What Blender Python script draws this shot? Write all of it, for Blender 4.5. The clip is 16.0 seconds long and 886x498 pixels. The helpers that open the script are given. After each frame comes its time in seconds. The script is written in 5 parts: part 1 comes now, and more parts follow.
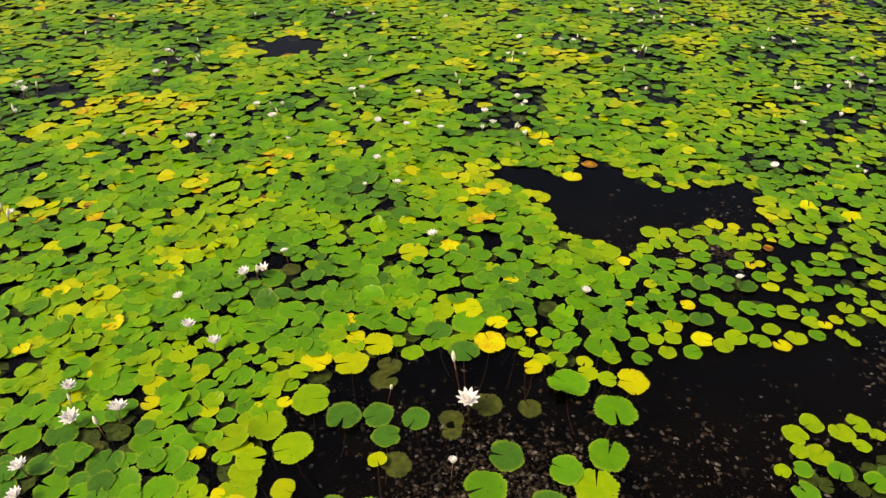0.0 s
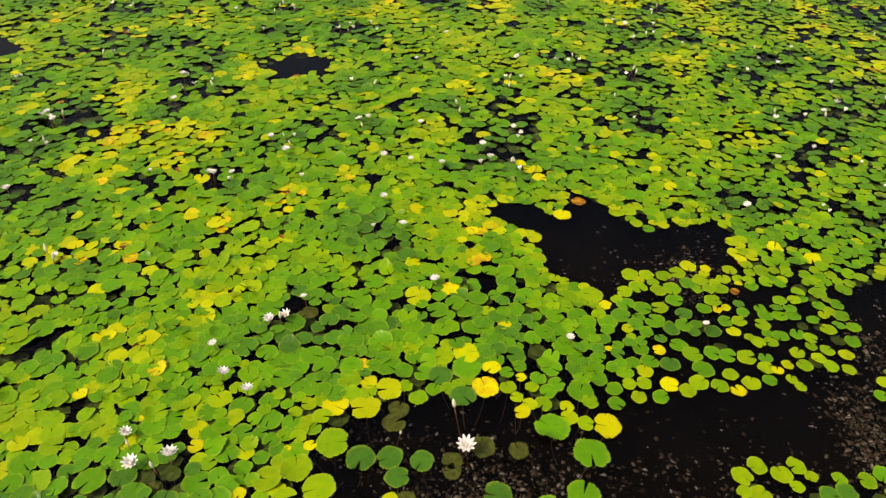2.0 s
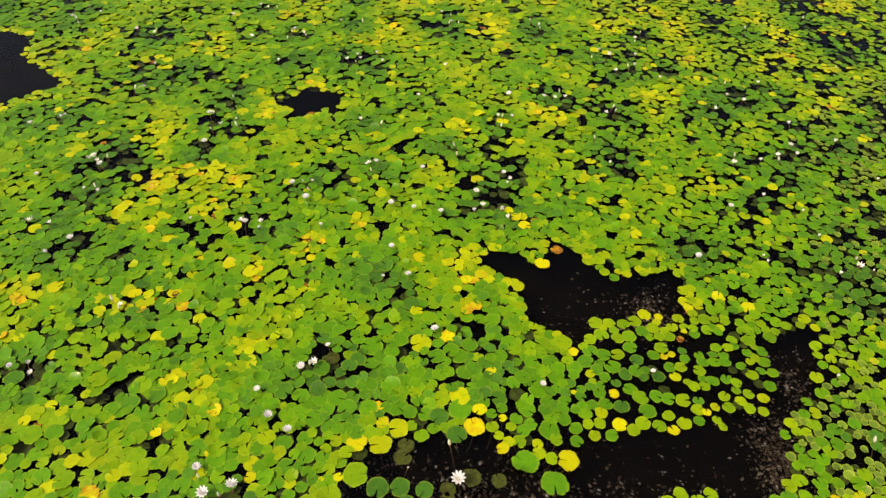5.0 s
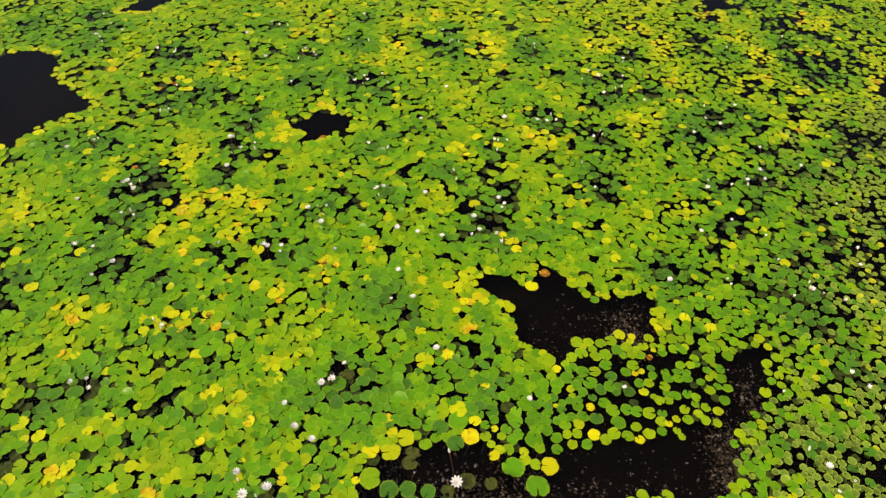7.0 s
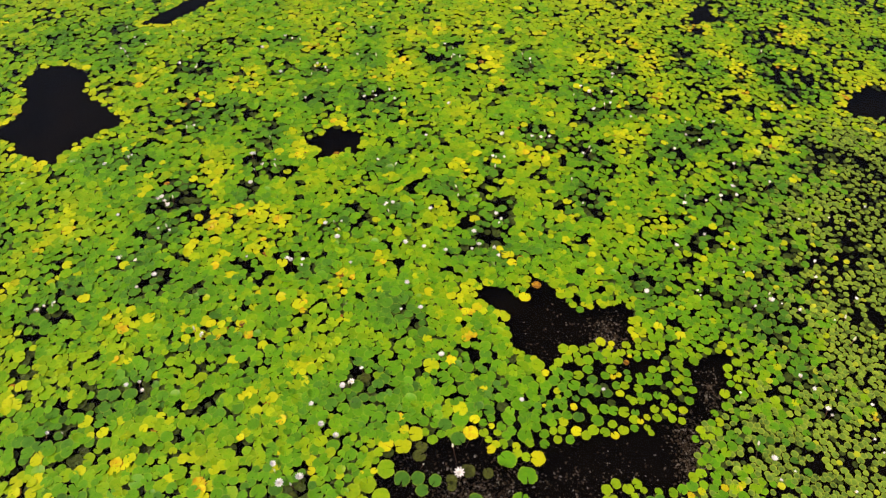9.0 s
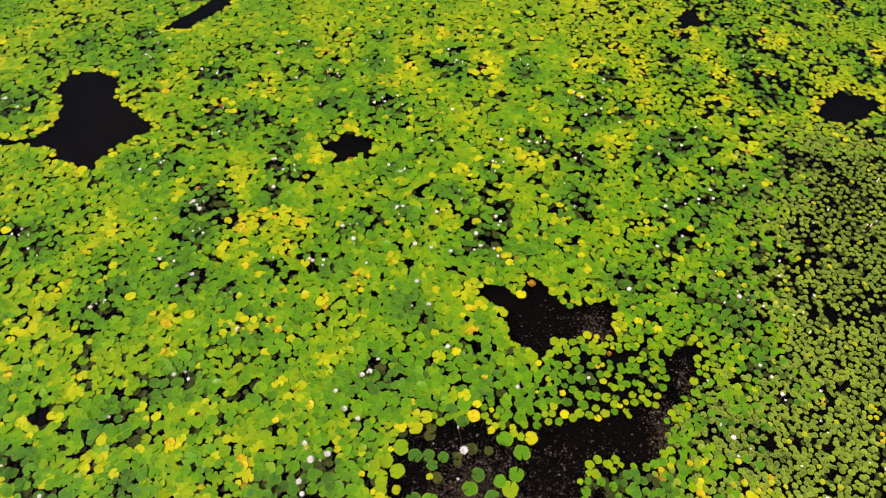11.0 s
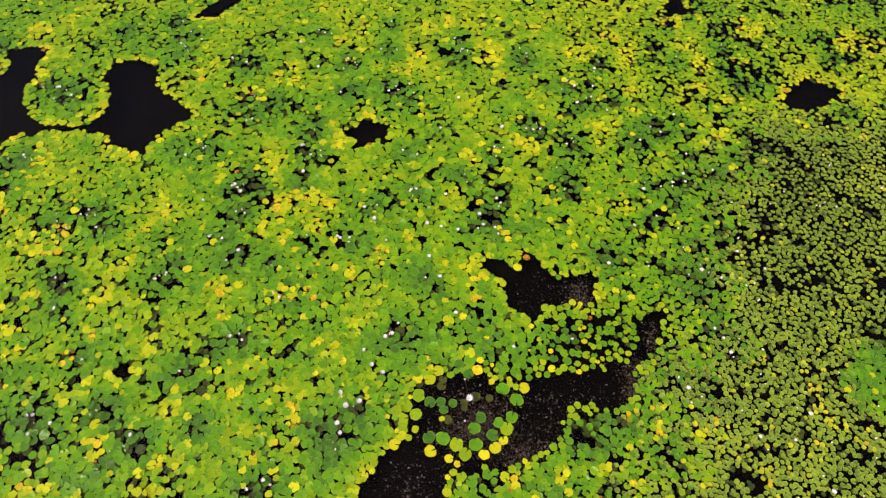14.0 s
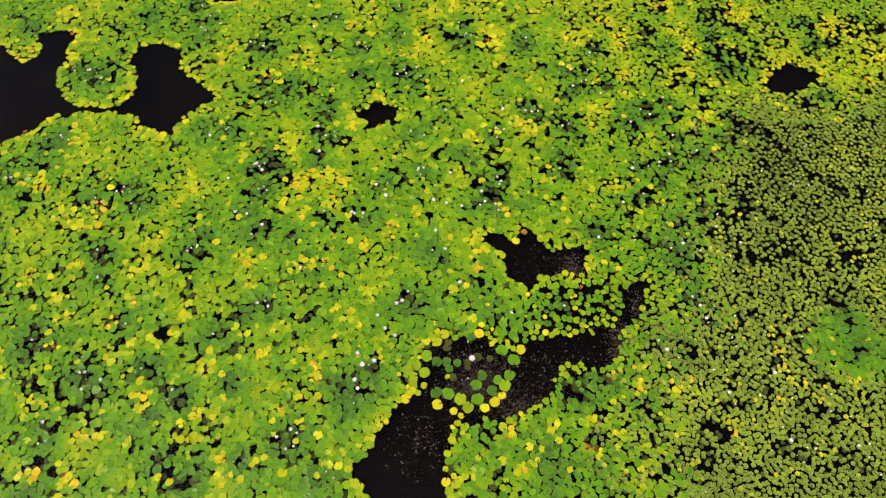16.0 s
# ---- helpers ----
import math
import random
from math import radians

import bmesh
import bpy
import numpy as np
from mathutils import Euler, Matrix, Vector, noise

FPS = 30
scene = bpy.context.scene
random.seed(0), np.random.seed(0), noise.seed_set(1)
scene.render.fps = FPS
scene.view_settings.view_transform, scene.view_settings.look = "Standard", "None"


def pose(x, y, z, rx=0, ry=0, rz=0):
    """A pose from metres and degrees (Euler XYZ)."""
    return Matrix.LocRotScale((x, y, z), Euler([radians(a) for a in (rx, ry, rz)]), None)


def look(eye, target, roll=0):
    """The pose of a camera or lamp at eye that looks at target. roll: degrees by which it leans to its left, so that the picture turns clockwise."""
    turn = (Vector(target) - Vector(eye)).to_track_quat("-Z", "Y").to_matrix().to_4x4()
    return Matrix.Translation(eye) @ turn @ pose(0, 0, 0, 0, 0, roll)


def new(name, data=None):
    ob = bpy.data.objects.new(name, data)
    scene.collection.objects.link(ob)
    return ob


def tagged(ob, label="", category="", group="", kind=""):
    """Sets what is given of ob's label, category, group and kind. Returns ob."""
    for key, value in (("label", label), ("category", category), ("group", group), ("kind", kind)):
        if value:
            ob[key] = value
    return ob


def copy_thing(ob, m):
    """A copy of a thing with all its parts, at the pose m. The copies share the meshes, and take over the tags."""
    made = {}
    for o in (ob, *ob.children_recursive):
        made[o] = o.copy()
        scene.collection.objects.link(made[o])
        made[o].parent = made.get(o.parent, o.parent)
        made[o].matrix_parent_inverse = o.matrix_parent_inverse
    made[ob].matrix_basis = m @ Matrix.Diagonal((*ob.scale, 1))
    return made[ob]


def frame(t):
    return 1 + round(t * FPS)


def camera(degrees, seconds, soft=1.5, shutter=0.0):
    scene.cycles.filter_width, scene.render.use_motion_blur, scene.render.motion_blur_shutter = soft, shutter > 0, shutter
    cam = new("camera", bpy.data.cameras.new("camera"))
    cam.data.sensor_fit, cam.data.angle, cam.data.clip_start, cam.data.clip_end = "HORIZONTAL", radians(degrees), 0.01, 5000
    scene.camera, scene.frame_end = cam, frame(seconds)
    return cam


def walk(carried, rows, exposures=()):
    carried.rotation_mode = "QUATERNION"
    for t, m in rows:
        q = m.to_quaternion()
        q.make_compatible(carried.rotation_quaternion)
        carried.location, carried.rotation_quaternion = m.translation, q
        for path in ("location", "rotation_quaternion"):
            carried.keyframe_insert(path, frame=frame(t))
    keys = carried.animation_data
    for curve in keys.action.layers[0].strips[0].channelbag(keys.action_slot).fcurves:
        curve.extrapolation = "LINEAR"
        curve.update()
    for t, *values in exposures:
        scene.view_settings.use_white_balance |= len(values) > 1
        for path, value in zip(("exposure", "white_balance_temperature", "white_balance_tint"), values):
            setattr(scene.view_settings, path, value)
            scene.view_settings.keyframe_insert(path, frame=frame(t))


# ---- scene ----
# Camera: rises and backs away with a level horizon, tilting down as it climbs.
cam = camera(65.0, 16.0, soft=1.28)
PATH = [  # seconds, x, y, z, degrees below the horizon, heading
    (0, -0.423, 0.847, 3.256, 34.49, -0.01),
    (0.5, -0.428, 0.828, 3.501, 35.38, -0.02),
    (1, -0.432, 0.806, 3.754, 36.27, -0.02),
    (1.5, -0.435, 0.782, 4.013, 37.14, -0.02),
    (2, -0.436, 0.753, 4.281, 37.99, -0.02),
    (2.5, -0.435, 0.721, 4.558, 38.83, -0.02),
    (3, -0.432, 0.685, 4.843, 39.64, -0.04),
    (3.5, -0.427, 0.644, 5.138, 40.43, -0.05),
    (4, -0.421, 0.599, 5.442, 41.20, -0.07),
    (4.75, -0.412, 0.523, 5.916, 42.31, -0.10),
    (5.5, -0.406, 0.438, 6.411, 43.40, -0.13),
    (6.25, -0.406, 0.344, 6.925, 44.47, -0.16),
    (7, -0.413, 0.242, 7.458, 45.53, -0.17),
    (7.5, -0.423, 0.170, 7.822, 46.25, -0.16),
    (8, -0.437, 0.094, 8.192, 46.97, -0.15),
    (8.5, -0.455, 0.015, 8.569, 47.71, -0.14),
    (9, -0.478, -0.066, 8.950, 48.47, -0.12),
    (9.75, -0.517, -0.195, 9.528, 49.63, -0.08),
    (10.5, -0.563, -0.330, 10.112, 50.84, -0.03),
    (11.25, -0.612, -0.473, 10.698, 52.08, 0.00),
    (12, -0.661, -0.623, 11.282, 53.37, 0.03),
    (12.5, -0.693, -0.728, 11.670, 54.24, 0.04),
    (13, -0.724, -0.838, 12.055, 55.11, 0.03),
    (13.5, -0.752, -0.952, 12.435, 55.99, 0.02),
    (14, -0.779, -1.072, 12.811, 56.85, -0.00),
    (14.5, -0.804, -1.198, 13.182, 57.70, -0.03),
    (15, -0.829, -1.331, 13.547, 58.53, -0.07),
    (15.5, -0.855, -1.471, 13.905, 59.31, -0.10),
    (16, -0.885, -1.620, 14.256, 60.05, -0.12),
]


def aimed(x, y, z, tilt, heading):
    a, h = radians(tilt), radians(heading)
    return look((x, y, z), (x + math.sin(h) * math.cos(a), y + math.cos(h) * math.cos(a), z - math.sin(a)))


walk(cam, [(row[0], aimed(*row[1:])) for row in PATH], exposures=[(0.0, -0.43, 7700, 16), (7.0, -0.43, 7250, 18), (16.0, -0.39, 6600, 27)])

# Daylight: clear sky, sun behind the camera's left shoulder.
SUN_HIGH, SUN_FROM = 54.0, (-0.8, -0.6)
world = bpy.data.worlds.new("sky")
world.use_nodes = True
scene.world = world
sky = world.node_tree.nodes.new("ShaderNodeTexSky")
sky.sky_type, sky.sun_disc, sky.dust_density = "NISHITA", False, 8.0
sky.sun_elevation = radians(SUN_HIGH)
sky.sun_rotation = math.atan2(SUN_FROM[0], SUN_FROM[1])
background = world.node_tree.nodes["Background"]
background.inputs["Strength"].default_value = 0.165
world.node_tree.links.new(sky.outputs[0], background.inputs["Color"])
sun = new("sun", bpy.data.lights.new("sun", "SUN"))
sun.data.energy, sun.data.angle, sun.data.color = 2.75, radians(0.6), (1.0, 0.94, 0.82)
rise = math.tan(radians(SUN_HIGH))
sun.matrix_world = look((SUN_FROM[0] * 30, SUN_FROM[1] * 30, 30 * rise), (0, 0, 0))


# ---- materials ----
def material(name):
    m = bpy.data.materials.new(name)
    m.use_nodes = True
    nodes, links = m.node_tree.nodes, m.node_tree.links
    return m, nodes, links, nodes["Principled BSDF"]


def add(nodes, links, kind, inputs=(), **settings):
    n = nodes.new(kind)
    for key, value in settings.items():
        if key == "operation":
            n.operation = value
        elif key == "blend_type":
            n.blend_type = value
        elif key == "data_type":
            n.data_type = value
        elif key == "attribute_name":
            n.attribute_name = value
    for slot, value in inputs:
        if isinstance(value, bpy.types.NodeSocket):
            links.new(value, n.inputs[slot])
        else:
            n.inputs[slot].default_value = value
    return n


def ramp(nodes, links, factor, stops):
    n = nodes.new("ShaderNodeValToRGB")
    e = n.color_ramp.elements
    while len(e) < len(stops):
        e.new(0.5)
    for el, (at, colour) in zip(e, stops):
        el.position, el.color = at, (*colour, 1)
    links.new(factor, n.inputs[0])
    return n.outputs[0]


def leaf_material(name, stops, gloss, islands, rim_highlight=0.22):
    """Floating leaf: colour by its age, fine radial veins, blotches and worn spots."""
    m, nodes, links, bsdf = material(name)
    age = add(nodes, links, "ShaderNodeAttribute", attribute_name="age").outputs["Fac"]
    if islands:
        chance = add(nodes, links, "ShaderNodeNewGeometry").outputs["Random Per Island"]
    else:
        chance = add(nodes, links, "ShaderNodeObjectInfo").outputs["Random"]
    place = add(nodes, links, "ShaderNodeTexCoord")
    geo = add(nodes, links, "ShaderNodeNewGeometry").outputs["Position"]
    blotch = add(nodes, links, "ShaderNodeTexNoise", [("Vector", geo), ("Scale", 14.0), ("Detail", 5.0), ("Roughness", 0.6)]).outputs["Fac"]
    fine = add(nodes, links, "ShaderNodeTexNoise", [("Vector", geo), ("Scale", 95.0), ("Detail", 3.0)]).outputs["Fac"]
    # age wanders a little over each blade
    drift = add(nodes, links, "ShaderNodeMapRange", [("Value", blotch), ("From Min", 0.3), ("From Max", 0.7), ("To Min", -0.05), ("To Max", 0.05)]).outputs[0]
    aged = add(nodes, links, "ShaderNodeMath", [(0, age), (1, drift)], operation="ADD").outputs[0]
    base = ramp(nodes, links, aged, stops)
    value = add(nodes, links, "ShaderNodeMapRange", [("Value", chance), ("To Min", 0.84), ("To Max", 1.1)]).outputs[0]
    hue = add(nodes, links, "ShaderNodeMapRange", [("Value", fine), ("From Min", 0.3), ("From Max", 0.7), ("To Min", 0.49), ("To Max", 0.51)]).outputs[0]
    varied = add(nodes, links, "ShaderNodeHueSaturation", [("Color", base), ("Value", value), ("Hue", hue)]).outputs[0]
    # veins fan out from the stalk
    split = add(nodes, links, "ShaderNodeSeparateXYZ", [(0, place.outputs["UV"])])
    angle = add(nodes, links, "ShaderNodeMath", [(0, split.outputs[1]), (1, split.outputs[0])], operation="ARCTAN2").outputs[0]
    wave = add(nodes, links, "ShaderNodeMath", [(0, angle), (1, 8.0)], operation="MULTIPLY").outputs[0]
    wave = add(nodes, links, "ShaderNodeMath", [(0, wave)], operation="COSINE").outputs[0]
    vein = add(nodes, links, "ShaderNodeMapRange", [("Value", wave), ("From Min", 0.88), ("From Max", 1.0)]).outputs[0]
    faint = add(nodes, links, "ShaderNodeMath", [(0, vein), (1, 0.05)], operation="MULTIPLY").outputs[0]
    veined = add(nodes, links, "ShaderNodeMixRGB", [(0, faint), (1, varied), (2, (0.42, 0.5, 0.1, 1))]).outputs[0]
    # paler margin: edge highlight of the turned-up rim painted into the colour
    radial = add(nodes, links, "ShaderNodeVectorMath", [(0, place.outputs["UV"])], operation="LENGTH").outputs["Value"]
    margin = add(nodes, links, "ShaderNodeMapRange", [("Value", radial), ("From Min", 1 - rim_highlight), ("From Max", 0.97), ("To Max", rim_highlight)]).outputs[0]
    veined = add(nodes, links, "ShaderNodeMixRGB", [(0, margin), (1, veined), (2, (0.46, 0.55, 0.05, 1))]).outputs[0]
    # ageing leaves go orange from the margin inwards
    old_rim = add(nodes, links, "ShaderNodeMapRange", [("Value", radial), ("From Min", 0.7), ("From Max", 1.0)]).outputs[0]
    is_old = add(nodes, links, "ShaderNodeMapRange", [("Value", aged), ("From Min", 0.78), ("From Max", 0.9), ("To Max", 0.75)]).outputs[0]
    old_rim = add(nodes, links, "ShaderNodeMath", [(0, old_rim), (1, is_old)], operation="MULTIPLY").outputs[0]
    old_rim = add(nodes, links, "ShaderNodeMath", [(0, old_rim), (1, blotch)], operation="MULTIPLY").outputs[0]
    veined = add(nodes, links, "ShaderNodeMixRGB", [(0, old_rim), (1, veined), (2, (0.38, 0.12, 0.012, 1))]).outputs[0]
    # brown specks where insects have eaten the blade
    speck_noise = add(nodes, links, "ShaderNodeTexNoise", [("Vector", geo), ("Scale", 48.0), ("Detail", 2.0)]).outputs["Fac"]
    speck = add(nodes, links, "ShaderNodeMapRange", [("Value", speck_noise), ("From Min", 0.70), ("From Max", 0.74)]).outputs[0]
    speck = add(nodes, links, "ShaderNodeMath", [(0, speck), (1, 0.75)], operation="MULTIPLY").outputs[0]
    final = add(nodes, links, "ShaderNodeMixRGB", [(0, speck), (1, veined), (2, (0.07, 0.04, 0.012, 1))]).outputs[0]
    links.new(final, bsdf.inputs["Base Color"])
    rough = add(nodes, links, "ShaderNodeMapRange", [("Value", blotch), ("From Min", 0.3), ("From Max", 0.7), ("To Min", gloss - 0.1), ("To Max", gloss + 0.14)]).outputs[0]
    links.new(rough, bsdf.inputs["Roughness"])
    bsdf.inputs["Specular IOR Level"].default_value = 0.1
    height = add(nodes, links, "ShaderNodeMath", [(0, vein), (1, -0.15)], operation="MULTIPLY").outputs[0]
    height = add(nodes, links, "ShaderNodeMath", [(0, height), (1, blotch)], operation="ADD").outputs[0]
    bump = add(nodes, links, "ShaderNodeBump", [("Strength", 0.15), ("Distance", 0.006), ("Height", height)]).outputs[0]
    links.new(bump, bsdf.inputs["Normal"])
    # wet wax film that glints in the sun
    film = add(nodes, links, "ShaderNodeBump", [("Strength", 0.5), ("Distance", 0.01), ("Height", speck_noise)]).outputs[0]
    links.new(film, bsdf.inputs["Coat Normal"])
    bsdf.inputs["Coat Weight"].default_value = 0.2
    bsdf.inputs["Coat Roughness"].default_value = 0.08
    return m


LEAF_STOPS = [(0.0, (0.022, 0.07, 0.006)), (0.2, (0.052, 0.175, 0.014)), (0.4, (0.09, 0.28, 0.005)), (0.58, (0.22, 0.37, 0.004)),
              (0.72, (0.38, 0.47, 0.005)), (0.86, (0.56, 0.58, 0.007)), (0.95, (0.5, 0.25, 0.012)), (1.0, (0.13, 0.045, 0.015))]
SMALL_STOPS = [(0.0, (0.04, 0.075, 0.014)), (0.2, (0.09, 0.175, 0.022)), (0.4, (0.165, 0.29, 0.026)), (0.58, (0.26, 0.34, 0.02)),
               (0.72, (0.38, 0.44, 0.014)), (0.86, (0.52, 0.52, 0.012)), (0.95, (0.5, 0.24, 0.012)), (1.0, (0.16, 0.06, 0.015))]
LEAF = leaf_material("waxy_leaf", LEAF_STOPS, 0.4, False)
LEAF_MAT = leaf_material("waxy_leaf_mat", LEAF_STOPS, 0.34, True)
SMALL_LEAF = leaf_material("small_waxy_leaf_mat", SMALL_STOPS, 0.32, True, 0.42)
SMALL_SINGLE = leaf_material("small_waxy_leaf", SMALL_STOPS, 0.32, False, 0.42)


def plain(name, colour, rough, scale=30.0, spread=0.25, bump_depth=0.0):
    """A natural matt surface with two scales of variation."""
    m, nodes, links, bsdf = material(name)
    geo = add(nodes, links, "ShaderNodeNewGeometry").outputs["Position"]
    coarse = add(nodes, links, "ShaderNodeTexNoise", [("Vector", geo), ("Scale", scale), ("Detail", 6.0)]).outputs["Fac"]
    low = [c * (1 - spread) for c in colour]
    high = [min(1.0, c * (1 + spread)) for c in colour]
    links.new(ramp(nodes, links, coarse, [(0.3, low), (0.7, high)]), bsdf.inputs["Base Color"])
    bsdf.inputs["Roughness"].default_value = rough
    if bump_depth:
        b = add(nodes, links, "ShaderNodeBump", [("Strength", 0.6), ("Distance", bump_depth), ("Height", coarse)]).outputs[0]
        links.new(b, bsdf.inputs["Normal"])
    return m


PETAL = plain("white_petal", (0.86, 0.86, 0.84), 0.45, 60, 0.06)
STAMEN = plain("yellow_stamen", (0.75, 0.5, 0.04), 0.6, 200, 0.3)
BUD = plain("greenish_bud", (0.74, 0.77, 0.58), 0.5, 80, 0.2)
STEM = plain("reddish_stem", (0.16, 0.075, 0.035), 0.5, 40, 0.4)
SUNKEN = plain("sunken_leaf", (0.1, 0.175, 0.02), 0.7, 25, 0.5)
NEAR_SUNKEN = plain("near_sunken_leaf", (0.16, 0.22, 0.03), 0.7, 25, 0.5)


def debris_material():
    m, nodes, links, bsdf = material("bottom_litter")
    chance = add(nodes, links, "ShaderNodeNewGeometry").outputs["Random Per Island"]
    links.new(ramp(nodes, links, chance, [(0.0, (0.06, 0.042, 0.028)), (0.5, (0.17, 0.125, 0.085)), (0.86, (0.38, 0.33, 0.26)), (1.0, (0.8, 0.79, 0.76))]), bsdf.inputs["Base Color"])
    bsdf.inputs["Roughness"].default_value = 0.85
    bsdf.inputs["Specular IOR Level"].default_value = 0.1
    return m


def mud_material():
    m, nodes, links, bsdf = material("pond_mud")
    geo = add(nodes, links, "ShaderNodeNewGeometry").outputs["Position"]
    big = add(nodes, links, "ShaderNodeTexNoise", [("Vector", geo), ("Scale", 1.3), ("Detail", 8.0), ("Roughness", 0.65)]).outputs["Fac"]
    links.new(ramp(nodes, links, big, [(0.3, (0.003, 0.0024, 0.0016)), (0.6, (0.008, 0.006, 0.004)), (0.8, (0.018, 0.013, 0.008))]), bsdf.inputs["Base Color"])
    bsdf.inputs["Roughness"].default_value = 0.95
    bsdf.inputs["Specular IOR Level"].default_value = 0.0
    grain = add(nodes, links, "ShaderNodeTexNoise", [("Vector", geo), ("Scale", 28.0), ("Detail", 6.0)]).outputs["Fac"]
    links.new(add(nodes, links, "ShaderNodeBump", [("Strength", 0.8), ("Distance", 0.03), ("Height", grain)]).outputs[0], bsdf.inputs["Normal"])
    return m


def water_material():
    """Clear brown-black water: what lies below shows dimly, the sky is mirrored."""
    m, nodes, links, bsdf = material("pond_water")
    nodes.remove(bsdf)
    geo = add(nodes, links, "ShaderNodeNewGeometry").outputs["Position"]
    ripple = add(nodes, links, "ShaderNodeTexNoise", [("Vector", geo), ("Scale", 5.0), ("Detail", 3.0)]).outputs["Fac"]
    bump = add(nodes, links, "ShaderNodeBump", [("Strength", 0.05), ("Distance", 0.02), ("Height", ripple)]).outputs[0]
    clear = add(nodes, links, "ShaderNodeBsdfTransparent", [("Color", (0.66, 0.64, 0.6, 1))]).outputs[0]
    # grey glossy colour dims the mirrored sky below plain Fresnel strength
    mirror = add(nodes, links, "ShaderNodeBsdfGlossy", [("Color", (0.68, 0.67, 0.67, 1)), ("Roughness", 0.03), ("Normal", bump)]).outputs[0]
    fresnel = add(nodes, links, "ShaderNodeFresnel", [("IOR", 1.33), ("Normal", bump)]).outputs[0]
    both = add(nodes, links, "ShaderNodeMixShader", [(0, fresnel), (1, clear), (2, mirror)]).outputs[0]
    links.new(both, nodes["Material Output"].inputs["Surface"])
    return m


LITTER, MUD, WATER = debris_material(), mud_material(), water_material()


# ---- the pond ----
def sheet(name, z, half, mat, step=1):
    bm = bmesh.new()
    bmesh.ops.create_grid(bm, x_segments=step, y_segments=step, size=half)
    me = bpy.data.meshes.new(name)
    bm.to_mesh(me)
    bm.free()
    me.materials.append(mat)
    ob = new(name, me)
    ob.location = (0, 0, z)
    return ob


BED = -0.5
tagged(sheet("ground", BED, 600, MUD), "dark brown silty pond bed under shallow water", "ground", kind="structure")
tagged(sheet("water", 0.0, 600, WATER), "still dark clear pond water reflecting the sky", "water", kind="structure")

# Outlines of the open water between the leaves.
CENTRE = [
    (-0.02, 6.96), (0.4, 7.02), (0.76, 6.81), (1.04, 7.15), (1.37, 6.99), (1.51, 6.72), (1.83, 6.56),
    (2.07, 6.69), (2.38, 6.68), (2.46, 6.26), (2.22, 5.92), (1.89, 6.05), (1.54, 5.89), (1.3, 5.82),
    (1.08, 5.48), (0.93, 5.68), (0.57, 5.89), (0.51, 6.26), (0.56, 6.48), (0.25, 6.65),
]
POOL = [
    (-2.75, 1.51), (-2.37, 1.85), (-2.1, 2.37), (-1.89, 2.81), (-1.42, 3.09), (-1.46, 3.65), (-1.13, 4.11),
    (-0.7, 4.34), (0.11, 4.27), (0.6, 4.02), (1.3, 4.35), (2.18, 4.45), (2.98, 4.66), (3.18, 5.14),
    (3.34, 5.5), (3.82, 5.78), (3.68, 5.24), (3.28, 4.75), (2.9, 4.25), (2.82, 3.79), (2.09, 3.6),
    (1.62, 3.69), (1.53, 3.43), (1.42, 3.1), (0.83, 2.77), (0.41, 2.49), (-0.29, 2.57), (-0.73, 2.49),
    (-0.82, 1.96), (-0.94, 1.3), (-0.82, 0.82), (-2.26, 0.81), (-2.39, 1.16),
]
SMALL = [
    (-3.14, 10.7), (-2.72, 11.18), (-2.36, 10.98), (-2.09, 10.9), (-2.29, 10.55), (-2.58, 10.37),
    (-2.99, 10.49),
]
RIGHT = [
    (7.87, 11.77), (8.29, 12.23), (8.74, 12.59), (9.15, 12.34), (9.51, 12.13), (9.12, 11.81), (8.46, 11.46),
    (8.14, 11.6),
]
POND = [
    (-9.58, 10.96), (-9.26, 11.47), (-9.31, 12.09), (-9.65, 12.62), (-9.51, 13.17), (-8.87, 13.33),
    (-8.34, 12.91), (-8.24, 12.36), (-7.68, 11.88), (-7.01, 11.37), (-7.48, 10.93), (-7.93, 10.52),
    (-8.07, 10.08), (-8.78, 10.29), (-9.09, 10.67), (-9.81, 10.87), (-10.48, 10.82), (-11.28, 10.71),
    (-11.63, 10.22), (-12.14, 9.86), (-13.22, 9.58), (-14.59, 11.76), (-14.53, 13.38), (-13.51, 13.23),
    (-12.67, 12.57), (-12.2, 13.01), (-11.79, 13.5), (-11.51, 12.83), (-11.65, 12.19), (-11.47, 11.56),
    (-10.92, 11.06), (-10.2, 10.92),
]
TOPL = [
    (-7.77, 15.08), (-7.51, 15.48), (-7.11, 15.93), (-6.78, 16.51), (-6.16, 16.61), (-6.45, 15.98),
    (-6.83, 15.52), (-7.19, 15.03),
]
LEFT = [
    (-12.07, 12.53), (-12.53, 13.71), (-11.85, 13.86), (-11.43, 13.71), (-11.57, 13.16), (-11.59, 12.74),
]
TOPR = [
    (5.47, 15.47), (5.74, 15.87), (6.02, 15.82), (6.07, 15.37), (5.66, 15.17),
]
OPEN_WATER = [CENTRE, POOL, SMALL, RIGHT, POND, TOPL, LEFT, TOPR]

